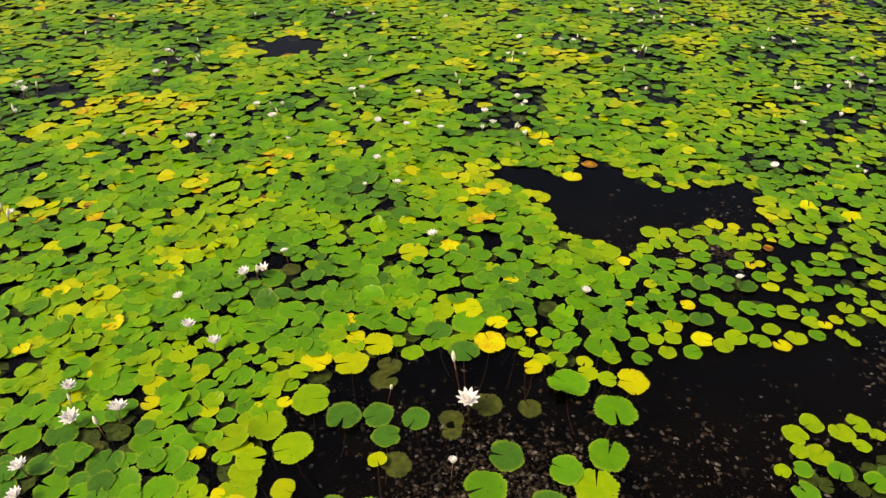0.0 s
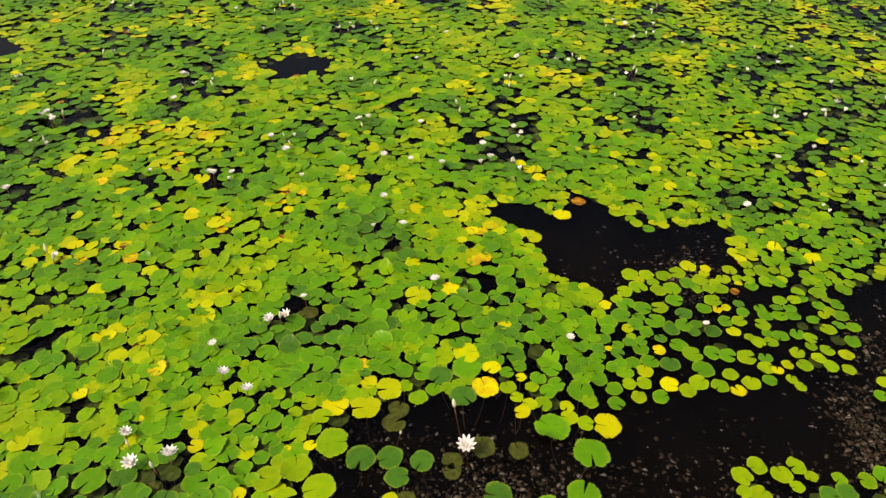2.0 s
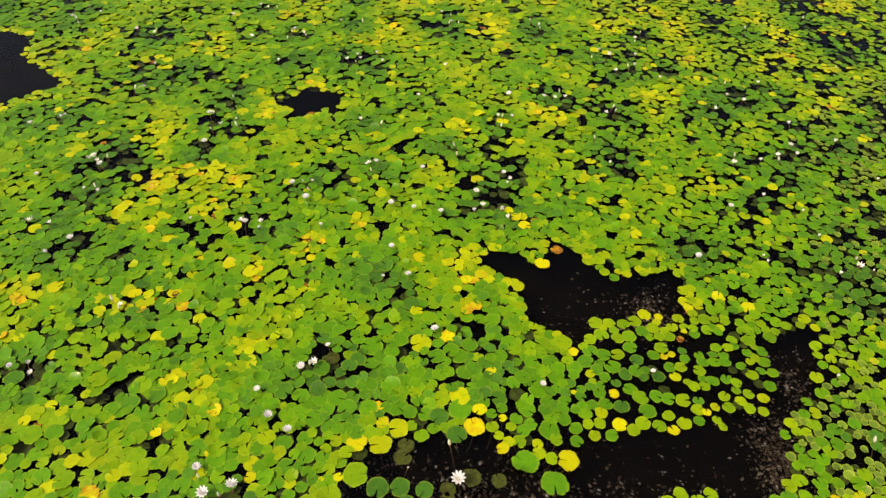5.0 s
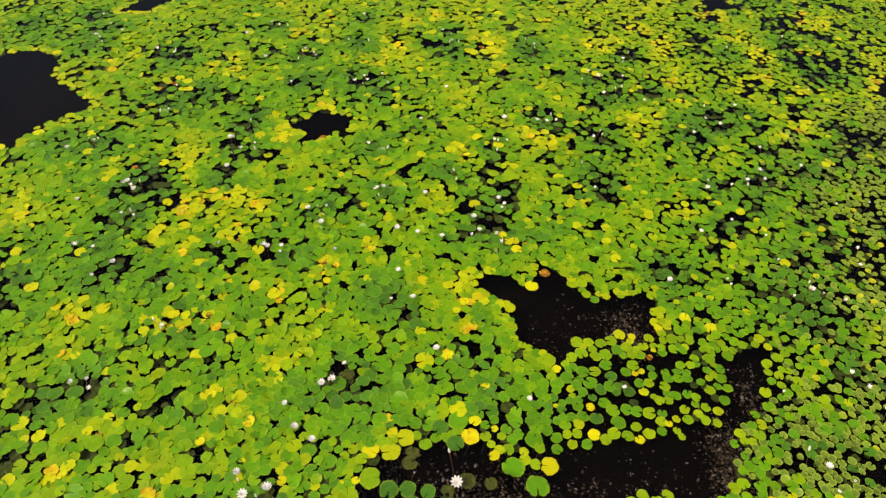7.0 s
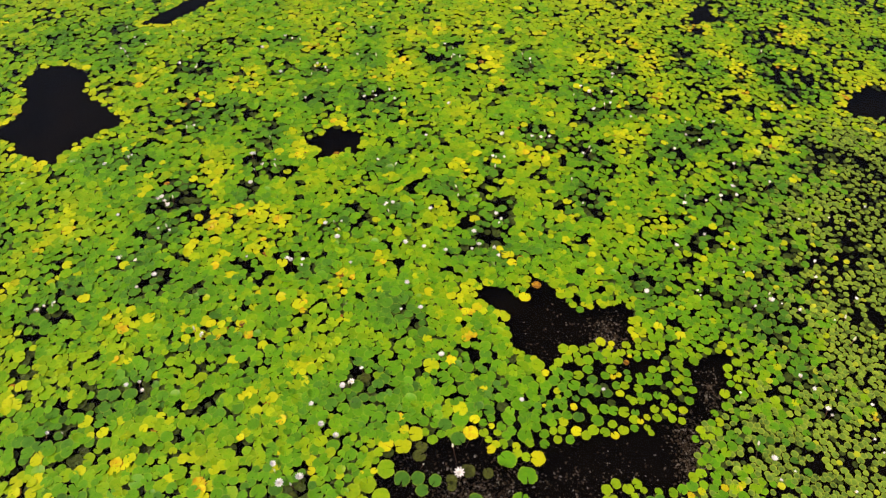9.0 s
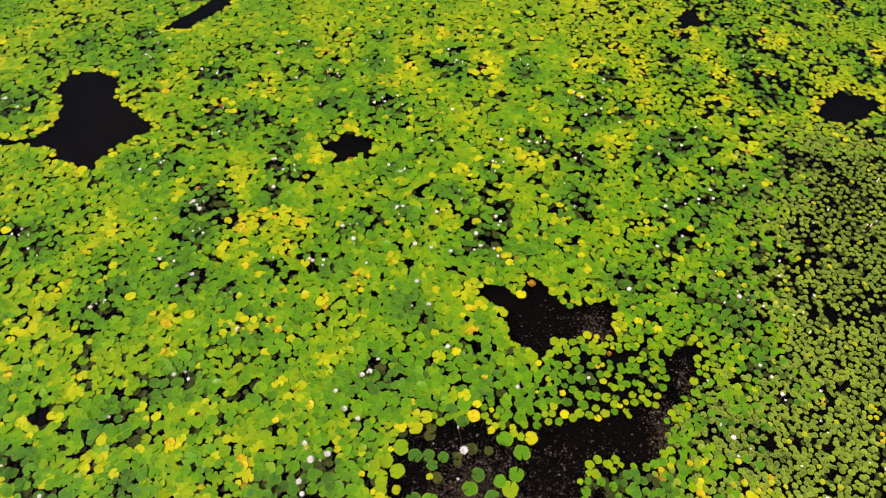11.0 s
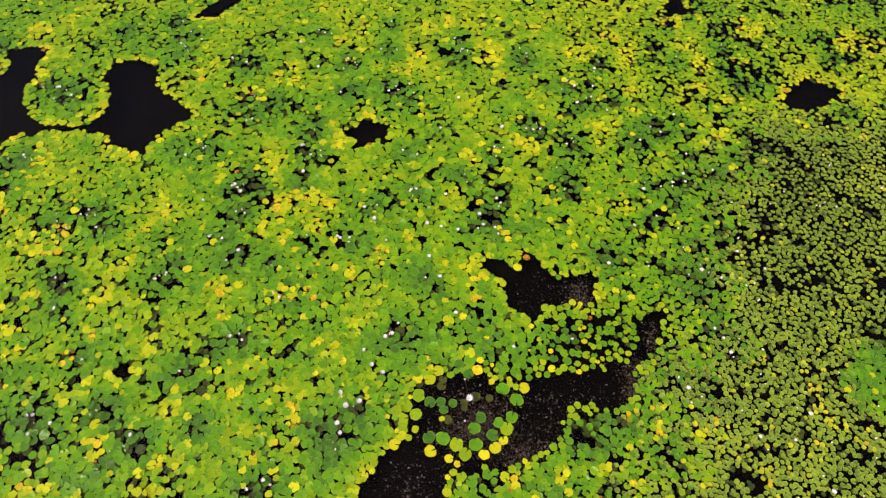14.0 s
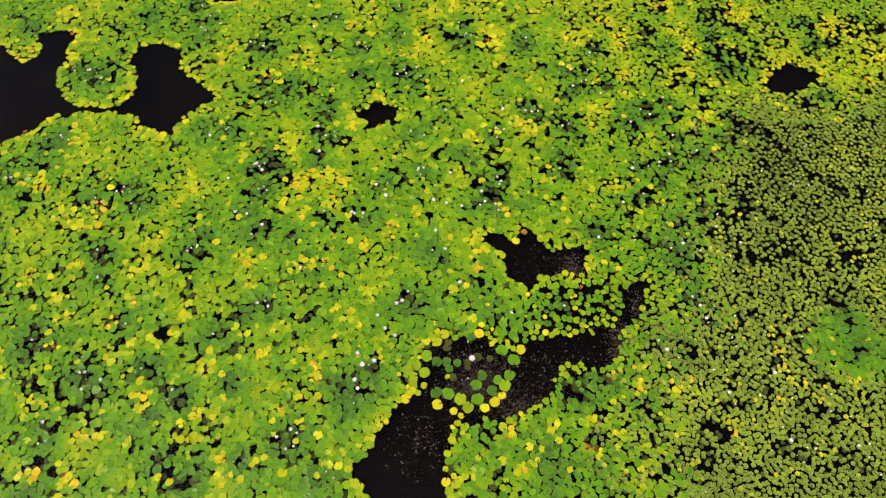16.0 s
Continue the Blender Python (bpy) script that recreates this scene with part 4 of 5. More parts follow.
age -= 0.045 * north_east
age -= 0.05 * np.clip((5.0 - Y) / 2, 0, 1) * np.clip((-2.0 - X) / 2, 0, 1)
age -= 0.09 * np.clip(1.5 - np.hypot((X - 0.3) / 1.5, (Y - 5.2) / 0.9), 0, 1)
rim = np.clip(1 - (away - 0.05) / 0.25, 0, 1)
age += 0.05 * between(X, Y, HEARTS)
knoll = np.clip(1.7 - np.hypot(X - 8.0, Y - 4.2) / 0.7, 0, 1)
age -= 0.2 * knoll + 0.16 * np.clip(1.6 - np.hypot(X - 0.6, Y - 1.4) / 1.3, 0, 1)
age += rim * 0.2 * (age_roll > 0.3) * np.where(is_small, 0.4, 1)
clump = reach_into(X, Y, radius, YELLOWS, 0.5) * (1 - np.clip(knoll, 0, 1))
age += np.where(is_small, 0.08, 0.1) * clump
age = np.where(age_roll < np.where(is_small, 0.25, 0.43) * clump, 0.64 + 0.19 * kind_roll + rng.normal(0, 0.03, tries), age)
age = np.where(age_roll > 0.97, 0.62 + 0.18 * size_roll, age)
age = np.where((age_roll > 0.95) & (clump > 0.6), 0.9, age)
age = np.clip(age, 0.1, 1.0)
for k in np.nonzero(keep)[0]:
    if settle(X[k], Y[k], radius[k], spacing[k]):
        crowd = 0.35 + 0.65 * min(1.0, max(0.0, (away[k] - 0.1) / 0.4))
        tilt = 0.02 + 0.07 * tilt_roll[k] if tilt_roll[k] < 0.9 else 0.26 * crowd
        pads.append((X[k], Y[k], 0.005 + 0.018 * crowd * z_roll[k], radius[k], 6.283 * turn_roll[k], age[k],
                     tilt, 6.283 * dir_roll[k], int(is_small[k])))
for x, y, reach in YELLOWS:  # withered brown leaves lie low in the yellow clumps
    if reach > 0.1 and small_leaved(np.array([x]), np.array([y]))[0] < 0.3:
        a, d = rng.uniform(0, 6.28), reach * rng.uniform(0.2, 1.0)
        pads.append((x + d * math.cos(a), y + d * math.sin(a), 0.004, rng.uniform(0.045, 0.085), rng.uniform(0, 6.28), rng.uniform(0.97, 1.0), 0.03, a, 0))
pads = np.array(pads)


def leaf_arrays(p, n, seed, toothed, skirt):
    """Vertices, faces, leaf coordinates and ages of notched round leaves, n points round each."""
    g = np.random.RandomState(seed)
    m = len(p)
    x, y, z, r, turn, old, tilt, way, _ = p.T
    notch = 0.03 + 0.22 * g.rand(m) ** 2
    a = notch[:, None] + np.linspace(0, 1, n)[None, :] * (2 * np.pi - 2 * notch[:, None])
    rim = 1 + 0.045 * np.sin(2 * a + g.uniform(0, 6.28, (m, 1))) + 0.035 * np.sin(5 * a + g.uniform(0, 6.28, (m, 1)))
    frill = toothed * np.where(p[:, :1] > 0.9, 0.3, 1.0) * (1 - 0.6 * p[:, 8:])  # the eastern plants have smooth rims
    rim *= 1 - frill * (np.arange(n) % 2)[None] * g.rand(m, n) - 0.08 * g.rand(m, n) ** 6
    ragged = np.clip((old - 0.78) / 0.1, 0, 1)[:, None]
    rim *= 1 - ragged * 0.1 * g.rand(m, n)
    lobe = np.minimum(a - notch[:, None], 2 * np.pi - notch[:, None] - a)
    rim *= 1 - 0.16 * np.exp(-(lobe / 0.22) ** 2)
    lift = g.uniform(-0.01, 0.03, (m, 1)) + p[:, 8:] * 0.1 + 0.035 * np.sin(3 * a + g.uniform(0, 6.28, (m, 1))) * g.rand(m, 1) + ragged * 0.05 + 0.02 * g.uniform(-1, 1, (m, n))
    # some blades are pushed up on one side by their neighbours
    curl = np.where(g.rand(m, 1) < 0.2, g.uniform(0.12, 0.55, (m, 1)), 0.0) * np.clip(z[:, None] / 0.012 - 0.4, 0, 1)
    lift = lift + curl * np.clip((np.cos(a - g.uniform(0, 6.28, (m, 1))) - 0.35) / 0.65, 0, 1) ** 1.3
    rings = [(0.0, 0.0), (0.6, 0.25), (1.0, 1.0)]
    U = [np.zeros((m, 1))] + [np.cos(a) * rim * f for f, _ in rings[1:]]
    V = [np.zeros((m, 1))] + [np.sin(a) * rim * f for f, _ in rings[1:]]
    W = [np.full((m, 1), 0.0)] + [lift * h for _, h in rings[1:]]
    if skirt:
        for f, drop in ((1.0, 0.0), (0.992, 0.012)):
            U.append(np.cos(a) * rim * f)
            V.append(np.sin(a) * rim * f)
            W.append(lift - drop)
    U, V, W = np.concatenate(U, 1), np.concatenate(V, 1), np.concatenate(W, 1)
    c, s = np.cos(turn)[:, None], np.sin(turn)[:, None]
    lx, ly, lz = (U * c - V * s) * r[:, None], (U * s + V * c) * r[:, None], W * r[:, None]
    lean = (lx * np.cos(way)[:, None] + ly * np.sin(way)[:, None]) * np.tan(tilt)[:, None]
    lz = np.maximum(z[:, None] + lz + lean, 0.002)
    co = np.stack([lx, ly, lz], 2)
    faces = []
    one = 1 + np.arange(n - 1)
    tri = np.stack([np.zeros(n - 1, int), one, one + 1], 1)
    quad = np.stack([one, one + n, one + n + 1, one + 1], 1)
    quads = [quad] + ([quad + 2 * n] if skirt else [])
    return co, np.stack([U, V], 2), tri, np.concatenate(quads), np.repeat(old[:, None], U.shape[1], 1)


def leaf_mesh(name, groups, mat):
    """One mesh out of groups of leaf arrays; each group: (co, uv, tri, quad, age)."""
    verts, uvs, ages, loops, sizes, soft = [], [], [], [], [], []
    base = 0
    for co, uv, tri, quad, old in groups:
        m, k = co.shape[:2]
        starts = base + np.arange(m)[:, None, None] * k
        loops += [(starts + tri[None]).reshape(-1), (starts + quad[None]).reshape(-1)]
        sizes += [np.full(m * len(tri), 3), np.full(m * len(quad), 4)]
        top = np.arange(len(quad)) < len(tri)
        soft += [np.ones(m * len(tri), bool), np.tile(top, m)]
        verts.append(co.reshape(-1, 3)), uvs.append(uv.reshape(-1, 2)), ages.append(old.reshape(-1))
        base += m * k
    verts, uvs, ages, loops, sizes = (np.concatenate(v) for v in (verts, uvs, ages, loops, sizes))
    me = bpy.data.meshes.new(name)
    me.vertices.add(len(verts))
    me.vertices.foreach_set("co", verts.astype(np.float32).ravel())
    me.loops.add(len(loops))
    me.loops.foreach_set("vertex_index", loops.astype(np.int32))
    me.polygons.add(len(sizes))
    me.polygons.foreach_set("loop_start", (np.cumsum(sizes) - sizes).astype(np.int32))
    me.polygons.foreach_set("use_smooth", np.concatenate(soft))
    layer = me.uv_layers.new(name="leaf")
    layer.data.foreach_set("uv", uvs[loops].astype(np.float32).ravel())
    attribute = me.attributes.new("age", "FLOAT", "POINT")
    attribute.data.foreach_set("value", ages.astype(np.float32))
    me.update(calc_edges=True)
    me.materials.append(mat)
    return me


def world_arrays(p, *rest):
    co, *others = leaf_arrays(p, *rest)
    co = co + np.stack([p[:, 0], p[:, 1], np.zeros(len(p))], 1)[:, None, :]
    return (co, *others)


# The leaves round the nearest pool are things of their own; the rest of the mat is uncountable.
order = np.argsort(np.hypot(pads[:, 0] + 0.4, (pads[:, 1] - 3.4) * 1.1) - 9.0 * (np.arange(len(pads)) < SINGLES))
near, rest = pads[order[:300]], pads[order[300:]]
big = rest[rest[:, 8] == 0]
close = (big[:, 1] < 7.5) & (np.abs(big[:, 0] + 0.4) < 5.5)
nearer = close & (big[:, 1] < 6.3) & (np.abs(big[:, 0] + 0.4) < 3.6)
tagged(new("lily_pads", leaf_mesh("lily_pads", [
    world_arrays(big[nearer], 40, 2, 0.12, False), world_arrays(big[close & ~nearer], 22, 3, 0.14, False), world_arrays(big[~close], 13, 4, 0.12, False)], LEAF_MAT)),
    "dense mat of overlapping green and yellowing lily pads", "lily pads", kind="stuff")
tiny = rest[rest[:, 8] == 1]
tiny = tiny[np.argsort(np.hypot(tiny[:, 0] - 4.0, tiny[:, 1] - 4.4))]
single_tiny, tiny = tiny[:280], tiny[280:]
tagged(new("small_lily_pads", leaf_mesh("small_lily_pads", [
    world_arrays(tiny, 10, 5, 0.04, False)], SMALL_LEAF)),
    "loose field of small olive green lily pads", "lily pads", kind="stuff")


def pad_words(old):
    if old > 0.93:
        return "withered orange brown lily pad with ragged rim"
    if old > 0.78:
        return "yellow ageing notched lily pad floating on water"
    if old > 0.52:
        return "light yellow-green notched lily pad floating on water"
    if old > 0.3:
        return "bright green round notched lily pad on water"
    return "dark green notched lily pad lying on water"


def tube(points, radii, sides=7):
    """A bmesh tube along points."""
    bm = bmesh.new()
    rings = []
    for i, q in enumerate(points):
        ahead = Vector(points[min(i + 1, len(points) - 1)]) - Vector(points[max(i - 1, 0)])
        turn = ahead.to_track_quat("Z", "Y")
        rings.append([bm.verts.new(Vector(q) + turn @ Vector((math.cos(6.2832 * k / sides) * radii[i], math.sin(6.2832 * k / sides) * radii[i], 0))) for k in range(sides)])
    for r0, r1 in zip(rings, rings[1:]):
        for k in range(sides):
            bm.faces.new((r0[k], r0[(k + 1) % sides], r1[(k + 1) % sides], r1[k])).smooth = True
    bm.faces.new(rings[0][::-1]), bm.faces.new(rings[-1])
    return bm


def mesh_of(name, bm, mat):
    me = bpy.data.meshes.new(name)
    bm.to_mesh(me)
    bm.free()
    me.materials.append(mat)
    return me


def part(name, me, parent, m=None, label=""):
    ob = new(name, me)
    ob.parent = parent
    if m is not None:
        ob.matrix_basis = m
    return tagged(ob, label)


for i in range(len(near)):
    p = near[i:i + 1]
    ob = new("lily_pad", leaf_mesh("lily_pad", [leaf_arrays(p, 64, 100 + i, 0.1, True)], LEAF))
    ob.location = (p[0, 0], p[0, 1], 0)
    tagged(ob, pad_words(p[0, 5]), "lily pad", "lily pads round the pool")
    if i < 90:
        dx, dy = rng.uniform(-0.1, 0.1), rng.uniform(0.0, 0.2)
        points = [(dx * t * t, dy * t * t, p[0, 2] - 0.004 + (BED - p[0, 2]) * t) for t in (0, 0.25, 0.5, 0.75, 1.0)]
        part("stem", mesh_of("stem", tube(points, [0.004] * 5, 5), STEM), ob, None, "thin reddish stem under water")

for i in range(len(single_tiny)):
    p = single_tiny[i:i + 1]
    ob = new("small_lily_pad", leaf_mesh("small_lily_pad", [leaf_arrays(p, 16, 900 + i, 0.04, True)], SMALL_SINGLE))
    ob.location = (p[0, 0], p[0, 1], 0)
    tagged(ob, "small olive green round lily pad on dark water" if p[0, 5] < 0.6 else "small yellowing round lily pad on dark water", "lily pad", "small lily pads beside the pool")

for x, y, r, turn in sunken:
    p = np.array([[0, 0, 0.0, r, radians(turn), 0.1, 0.05, turn, 0]])
    ob = new("sunken_lily_pad", leaf_mesh("sunken_lily_pad", [leaf_arrays(p, 50, int(turn) + 7, 0.12, True)], NEAR_SUNKEN))
    ob.location = (x, y, -0.03)
    tagged(ob, "olive brown lily pad sunken just under water", "lily pad", "sunken lily pads")

# Young leaves still under water in the gaps of the mat.
spots = [(x, y, 0.35) for x, y in HEARTS] + [(x, y, r) for x, y, r in GAPS if r > 0.14]
under = []
for x, y, reach in spots:
    for _ in range(2):
        a, d = rng.uniform(0, 6.28), reach * rng.uniform(0, 1.0)
        under.append((x + d * math.cos(a), y + d * math.sin(a), 0.05, rng.uniform(0.045, 0.085), rng.uniform(0, 6.28), 0.2, rng.uniform(0, 0.3), rng.uniform(0, 6.28), 0))
for k in np.nonzero((away > 0.12) & (keep_roll < 0.055) & (border > 2.4) & (loose_ground < 0.1))[0]:
    under.append((X[k], Y[k], 0.02 + 0.09 * z_roll[k], radius[k] * 0.95, 6.283 * turn_roll[k], 0.2, 0.2 * tilt_roll[k], 6.283 * dir_roll[k], 0))
under_leaves = new("sunken_lily_pads", leaf_mesh("sunken_lily_pads", [world_arrays(np.array(under), 9, 9, 0.1, False)], SUNKEN))
under_leaves.location = (0, 0, -0.12)
tagged(under_leaves, "young olive lily pads under water between the leaves", "lily pads", kind="stuff")


# ---- flowers ----
def petal_mesh(length, width, cup):
    bm = bmesh.new()
    rows = []
    for i in range(7):
        t = i / 6
        w = width * (math.sin(math.pi * min(1, t * 0.93 + 0.05)) ** 0.75) * (1 - 0.25 * t) + 0.0006
        row = []
        for j in (-1, -0.5, 0, 0.5, 1):
            row.append(bm.verts.new((length * t, w * j, cup * length * (t * t * 0.5) + abs(j) ** 2 * w * 0.45)))
        rows.append(row)
    for r0, r1 in zip(rows, rows[1:]):
        for j in range(4):
            bm.faces.new((r0[j], r1[j], r1[j + 1], r0[j + 1])).smooth = True
    ret = bmesh.ops.extrude_face_region(bm, geom=bm.faces[:])
    bmesh.ops.translate(bm, verts=[v for v in ret["geom"] if isinstance(v, bmesh.types.BMVert)], vec=(0, 0, -0.0012))
    bmesh.ops.recalc_face_normals(bm, faces=bm.faces[:])
    return mesh_of("petal", bm, PETAL)


def stamen_mesh():
    bm = bmesh.new()
    for k in range(14):
        a, tip = 2.4 * k, 0.004 + 0.0009 * k
        lean = Matrix.Rotation(a, 4, "Z") @ Matrix.Rotation(0.15 + 0.035 * k, 4, "Y")
        bmesh.ops.create_cone(bm, cap_ends=True, segments=4, radius1=0.0022, radius2=0.001, depth=0.024,
                              matrix=lean @ Matrix.Translation((0, 0, 0.014)))
    return mesh_of("stamens", bm, STAMEN)


PETALS = [petal_mesh(0.075, 0.0145, 0.25), petal_mesh(0.066, 0.013, 0.4), petal_mesh(0.046, 0.01, 0.6)]
STAMENS = stamen_mesh()
STALK = mesh_of("stalk", tube([(0.01, 0.0, -0.42), (0.012, 0.0, -0.2), (0.004, 0, -0.08), (0, 0, 0)], [0.0045] * 4, 6), STEM)


def open_flower(openness):
    """White water lily: three whorls of pointed petals round a yellow tuft, on its stalk."""
    ob = new("water_lily")
    for whorl, (count, up) in enumerate(((10, 30), (9, 50), (7, 70))):
        for k in range(count):
            lean = up + (1 - openness) * (86 - up) * 0.55
            m = Matrix.Rotation(6.2832 * (k + 0.5 * whorl) / count, 4, "Z") @ Matrix.Translation((0.004, 0, 0)) @ Matrix.Rotation(-radians(lean), 4, "Y")
            part("petal", PETALS[whorl], ob, m)
    part("stamens", STAMENS, ob, None, "yellow stamens")
    part("stalk", STALK, ob, None, "reddish stalk")
    return tagged(ob, "white water lily in full bloom above the leaves" if openness > 0.7 else "half-open white water lily on its stalk", "water lily", "white water lilies")


def small_flower(openness):
    """Small white lily with a single whorl of seven petals."""
    ob = new("small_water_lily")
    for k in range(7):
        m = Matrix.Rotation(6.2832 * k / 7 + 0.1 * (k % 2), 4, "Z") @ Matrix.Translation((0.004, 0, 0)) @ Matrix.Rotation(-radians(80 - 48 * openness + 6 * (k % 3)), 4, "Y")
        part("petal", PETALS[0], ob, m)
    part("stamens", STAMENS, ob, None, "yellow stamens")
    part("stalk", STALK, ob, None, "reddish stalk")
    return tagged(ob, "small white star-shaped water lily among the leaves", "water lily", "small white water lilies")


def bud_mesh():
    bm = bmesh.new()
    bmesh.ops.create_uvsphere(bm, u_segments=10, v_segments=8, radius=1)
    for v in bm.verts:
        t = (v.co.z + 1) / 2
        f = 1.0 - 0.55 * t ** 2
        ribs = 1 + 0.1 * math.cos(4 * math.atan2(v.co.y, v.co.x))
        v.co = Vector((v.co.x * 0.014 * f * ribs, v.co.y * 0.014 * f * ribs, v.co.z * 0.034 + 0.03))
    for f in bm.faces:
        f.smooth = True
    return mesh_of("bud", bm, BUD)


def closed_bud():
    ob = new("water_lily_bud")
    part("bud", BUD_SHAPE, ob)
    part("stalk", STALK, ob, None, "reddish stalk")
    return tagged(ob, "closed whitish green water lily bud on stalk", "flower bud", "water lily buds")


BUD_SHAPE = bud_mesh()
# Where the flowers stand: x, y
FLOWERS_POOL = [
    (-0.27, 3.82), (-2.63, 3.68), (-2.38, 3.75), (-2.76, 3.33), (-2.69, 3.15), (-0.37, 3.36), (-1.69, 5.42),
    (-1.94, 5.13), (-2.35, 4.83), (-2.19, 4.51), (-1.96, 4.34), (-2.76, 3.94), (0.63, 4.9), (1.83, 5.07),
    (-1.15, 6.5), (-1.08, 7.05), (-0.85, 6.53), (0.04, 8.18), (0.12, 7.87), (0.45, 8.62), (-2.84, 7.54),
    (-3.05, 7.52), (-2.32, 8.05), (-2.56, 8.37), (-0.51, 5.66), (-1.41, 8.89), (-1.54, 8.83), (-4.19, 10.22),
    (-2.04, 7.46), (-0.72, 8.74), (-0.82, 7.83), (-0.45, 7.74), (-1.14, 7.93),
]
FLOWERS_MID = [
    (3.49, 7.86), (-5.08, 5.13), (-6.27, 8.57), (-5.44, 8.82), (-5.24, 7.19), (-4.07, 9.41), (-5.46, 8.24),
    (-1.99, 12.23), (-0.84, 10.8), (-0.38, 11.83), (0.68, 10.84), (3.2, 12.9), (3.33, 11.4), (-6.94, 9.91),
    (-4.07, 12.97),
]
FLOWERS_FAR = [
    (-10.64, 12.21), (-10.82, 9.92), (-5.61, 9.02), (-6.59, 3.11), (-8.53, 3.48), (-8.5, 3.11),
    (-8.14, 3.33), (-9.08, 1.98), (-4.0, 2.28), (-3.91, 1.94), (-4.07, 1.88), (-11.69, 8.57), (-7.35, 14.05),
    (-4.64, 13.92), (-2.44, 13.65), (5.6, 4.83), (4.95, 4.76), (3.96, 4.02), (6.17, 3.51), (5.75, 3.01),
    (5.11, 3.07), (7.51, 1.96), (2.8, 6.87), (6.12, 6.73), (6.17, 2.07),
]
BUDS = [(-0.35, 4.2), (-0.75, 3.95), (-2.72, 3.85)]
flower_rng = random.Random(5)
blooms = [open_flower(1.0), open_flower(0.75), open_flower(0.45)]
used = set()
for i, (x, y) in enumerate(FLOWERS_POOL + FLOWERS_MID + FLOWERS_FAR):
    kind = 0 if i in (0, 1, 2, 6, 13) else flower_rng.choice((0, 1, 1, 2))
    size = (1.15, 0.95, 0.95)[i] if i < 3 else flower_rng.uniform(0.5, 0.85)
    m = pose(x, y, 0.085, flower_rng.uniform(-14, 14), flower_rng.uniform(-14, 14), flower_rng.uniform(0, 360))
    ob = blooms[kind]
    if kind in used:
        ob = copy_thing(ob, m)
    used.add(kind)
    ob.matrix_basis = m @ Matrix.Scale(size, 4)
stars = [small_flower(1.0), small_flower(0.6)]
placed = set()
spots = [(x, y, 0.2) for x, y in HEARTS if y > 5.0 for _ in range(2)] + [spot for spot in GAPS if spot[2] > 0.11 and (spot[0] < 1.0 or spot[1] > 6.5) and (spot[1] > 5.3 or spot[0] < -3.5)]
for x, y, reach in spots:  # small blooms stand in the hearts of the plants and in the gaps of the mat
    if x < 6.0 and flower_rng.random() < 0.62:
        a, d = flower_rng.uniform(0, 6.28), reach * flower_rng.uniform(0.3, 1.1)
        m = pose(x + d * math.cos(a), y + d * math.sin(a), 0.065, flower_rng.uniform(-22, 22), flower_rng.uniform(-22, 22), flower_rng.uniform(0, 360))
        kind = flower_rng.choice((0, 1))
        ob = copy_thing(stars[kind], m) if kind in placed else stars[kind]
        placed.add(kind)
        ob.matrix_basis = m @ Matrix.Scale(flower_rng.uniform(0.55, 0.85), 4)
for _ in range(38):  # small pale blooms scattered over the small-leaved field
    m = pose(flower_rng.uniform(3.6, 9.6), flower_rng.uniform(1.0, 9.5), 0.05, flower_rng.uniform(-15, 15), flower_rng.uniform(-15, 15), flower_rng.uniform(0, 360))
    copy_thing(stars[1], m).matrix_basis = m @ Matrix.Scale(flower_rng.uniform(0.4, 0.55), 4)
bud = closed_bud()
BUDS += [(x + flower_rng.uniform(-0.25, 0.25), y + flower_rng.uniform(-0.25, 0.25)) for x, y in HEARTS for _ in range(4) if flower_rng.random() < 0.35]
for i, (x, y) in enumerate(BUDS):
    m = pose(x, y, 0.06, flower_rng.uniform(-20, 20), flower_rng.uniform(-20, 20), flower_rng.uniform(0, 360))
    ob = bud if i == 0 else copy_thing(bud, m)
    ob.matrix_basis = m @ Matrix.Scale(flower_rng.uniform(0.85, 1.3), 4)


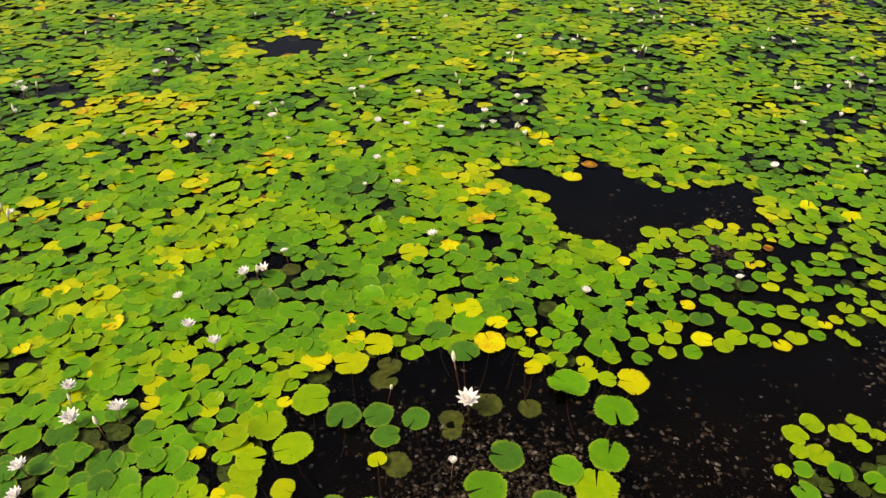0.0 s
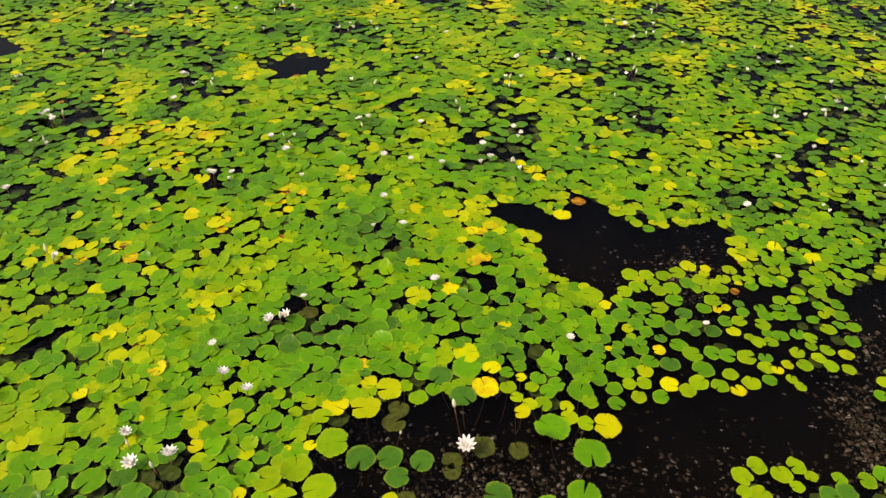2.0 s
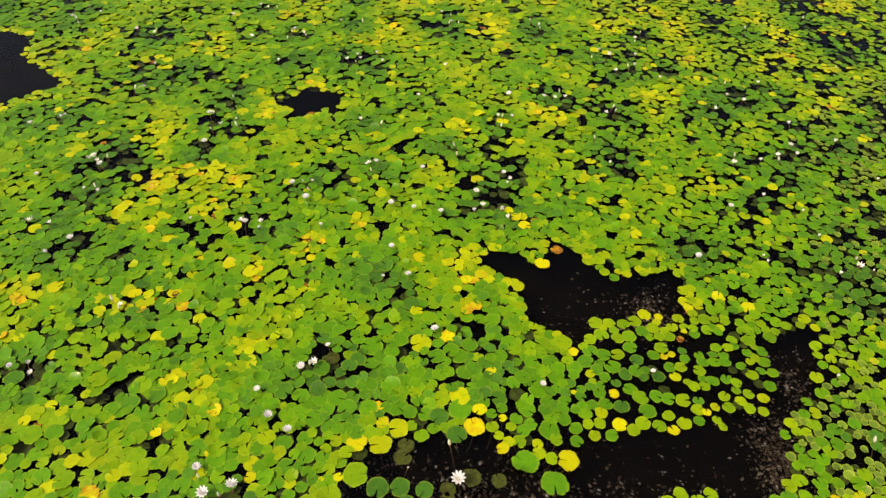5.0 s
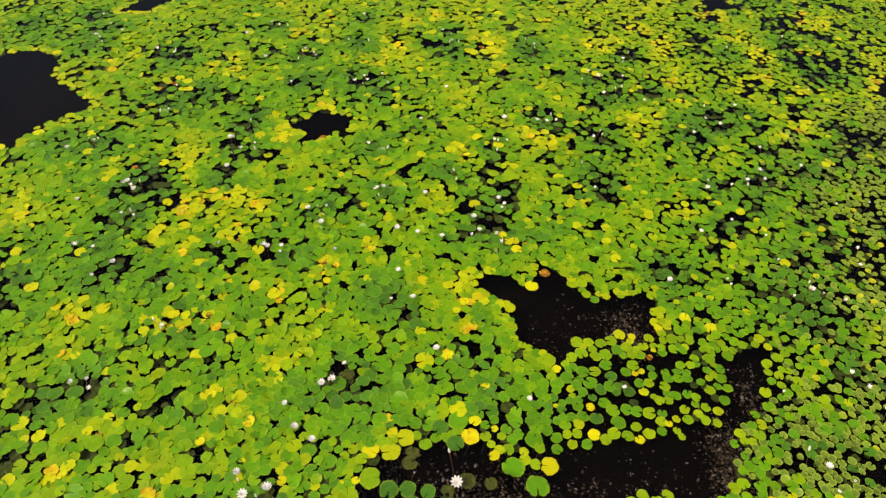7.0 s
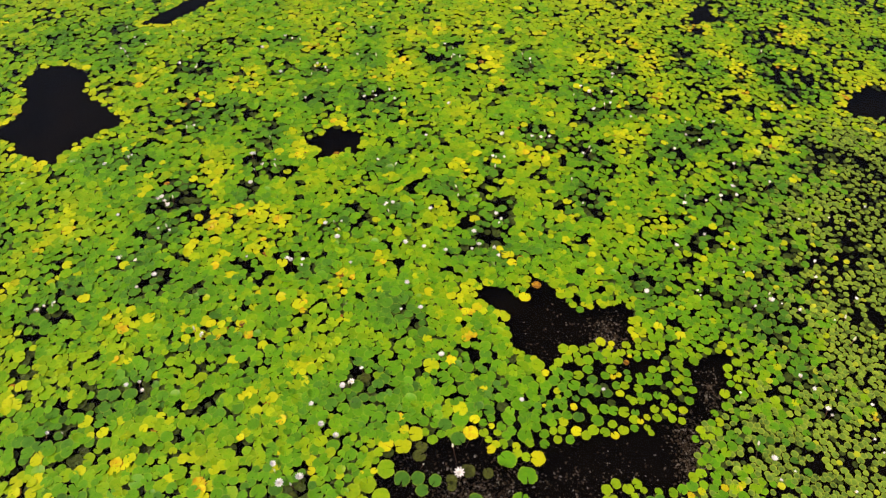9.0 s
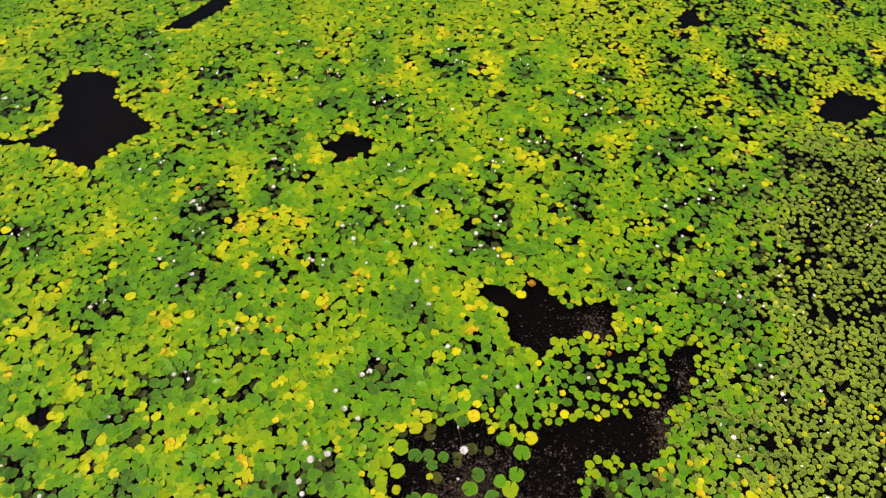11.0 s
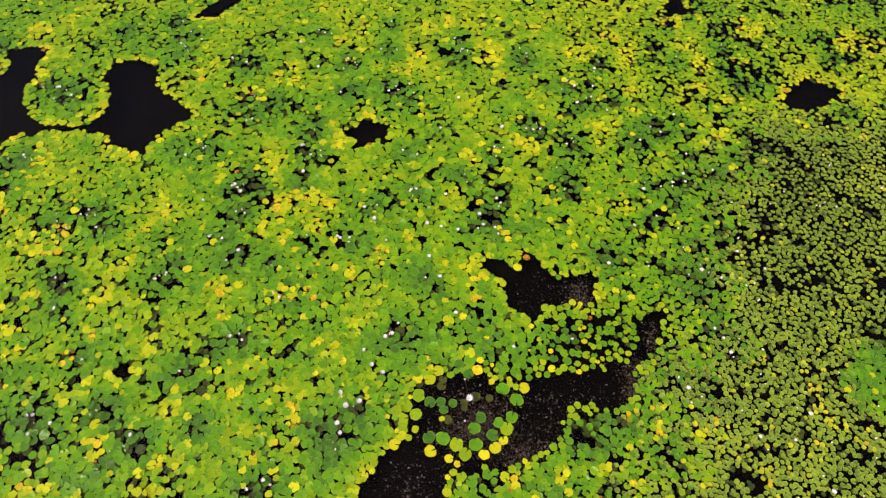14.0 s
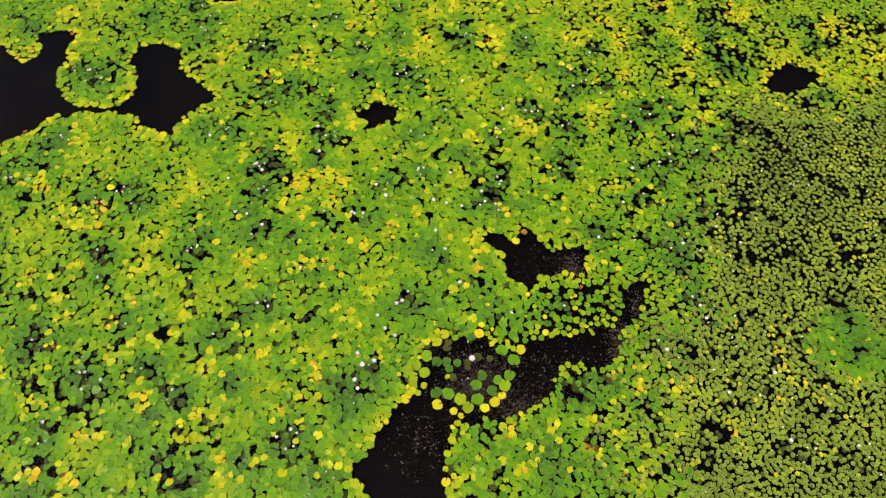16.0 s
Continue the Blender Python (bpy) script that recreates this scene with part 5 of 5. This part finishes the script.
# ---- litter on the bottom ----
def litter():
    g = np.random.RandomState(31)
    zones = [(0.0, 3.4, 0.55, 0.4, 3600), (-0.5, 3.25, 0.5, 0.3, 900), (1.5, 3.5, 0.9, 0.55, 800), (0.7, 2.8, 0.5, 0.45, 1700), (0.0, 3.9, 0.7, 0.4, 600), (2.2, 6.35, 0.28, 0.4, 900),
             (3.1, 4.3, 0.24, 0.55, 1700), (1.8, 4.0, 0.9, 0.5, 220), (-1.4, 2.2, 0.6, 0.7, 500), (-1.2, 4.2, 0.8, 0.4, 500), (1.4, 6.3, 0.8, 0.5, 250), (3.6, 5.3, 0.15, 0.4, 350)]
    P = np.concatenate([np.stack([g.normal(cx, sx * 0.6, n), g.normal(cy, sy * 0.6, n)], 1) for cx, cy, sx, sy, n in zones])
    m = len(P)
    n = 6
    a = np.linspace(0, 2 * np.pi, n, endpoint=False)[None] + g.uniform(-0.3, 0.3, (m, n))
    size = (0.003 + 0.021 * g.rand(m) ** 2.2)[:, None]
    rad = size * g.uniform(0.55, 1.2, (m, n))
    turn = g.uniform(0, 6.28, (m, 1))
    ex, ey = np.cos(a) * rad * 1.3, np.sin(a) * rad * 0.8
    ring = np.stack([ex * np.cos(turn) - ey * np.sin(turn), ex * np.sin(turn) + ey * np.cos(turn), g.uniform(0, 0.004, (m, n))], 2)
    top = np.stack([g.normal(0, 0.15, (m, 1)) * size, g.normal(0, 0.15, (m, 1)) * size, size * g.uniform(0.35, 0.8, (m, 1))], 2)
    depth = np.where(g.rand(m) < 0.86, BED + 0.001, -g.uniform(0.01, 0.2, m))
    co = np.concatenate([top, ring], 1) + np.stack([P[:, 0], P[:, 1], depth], 1)[:, None]
    k = np.arange(n)
    tri = np.stack([np.zeros(n, int), 1 + k, 1 + (k + 1) % n], 1)
    floor_face = (1 + np.array([3, 2, 1, 0]))[None]
    other = (1 + np.array([5, 4, 3, 0]))[None]
    quad = np.concatenate([floor_face, other])
    return leaf_mesh("pond_litter", [(co, co[:, :, :2], tri, quad, np.zeros((m, n + 1)))], LITTER)


tagged(new("pond_litter", litter()), "pale leaf bits and pebbles scattered over the pond bed", "litter", kind="stuff")
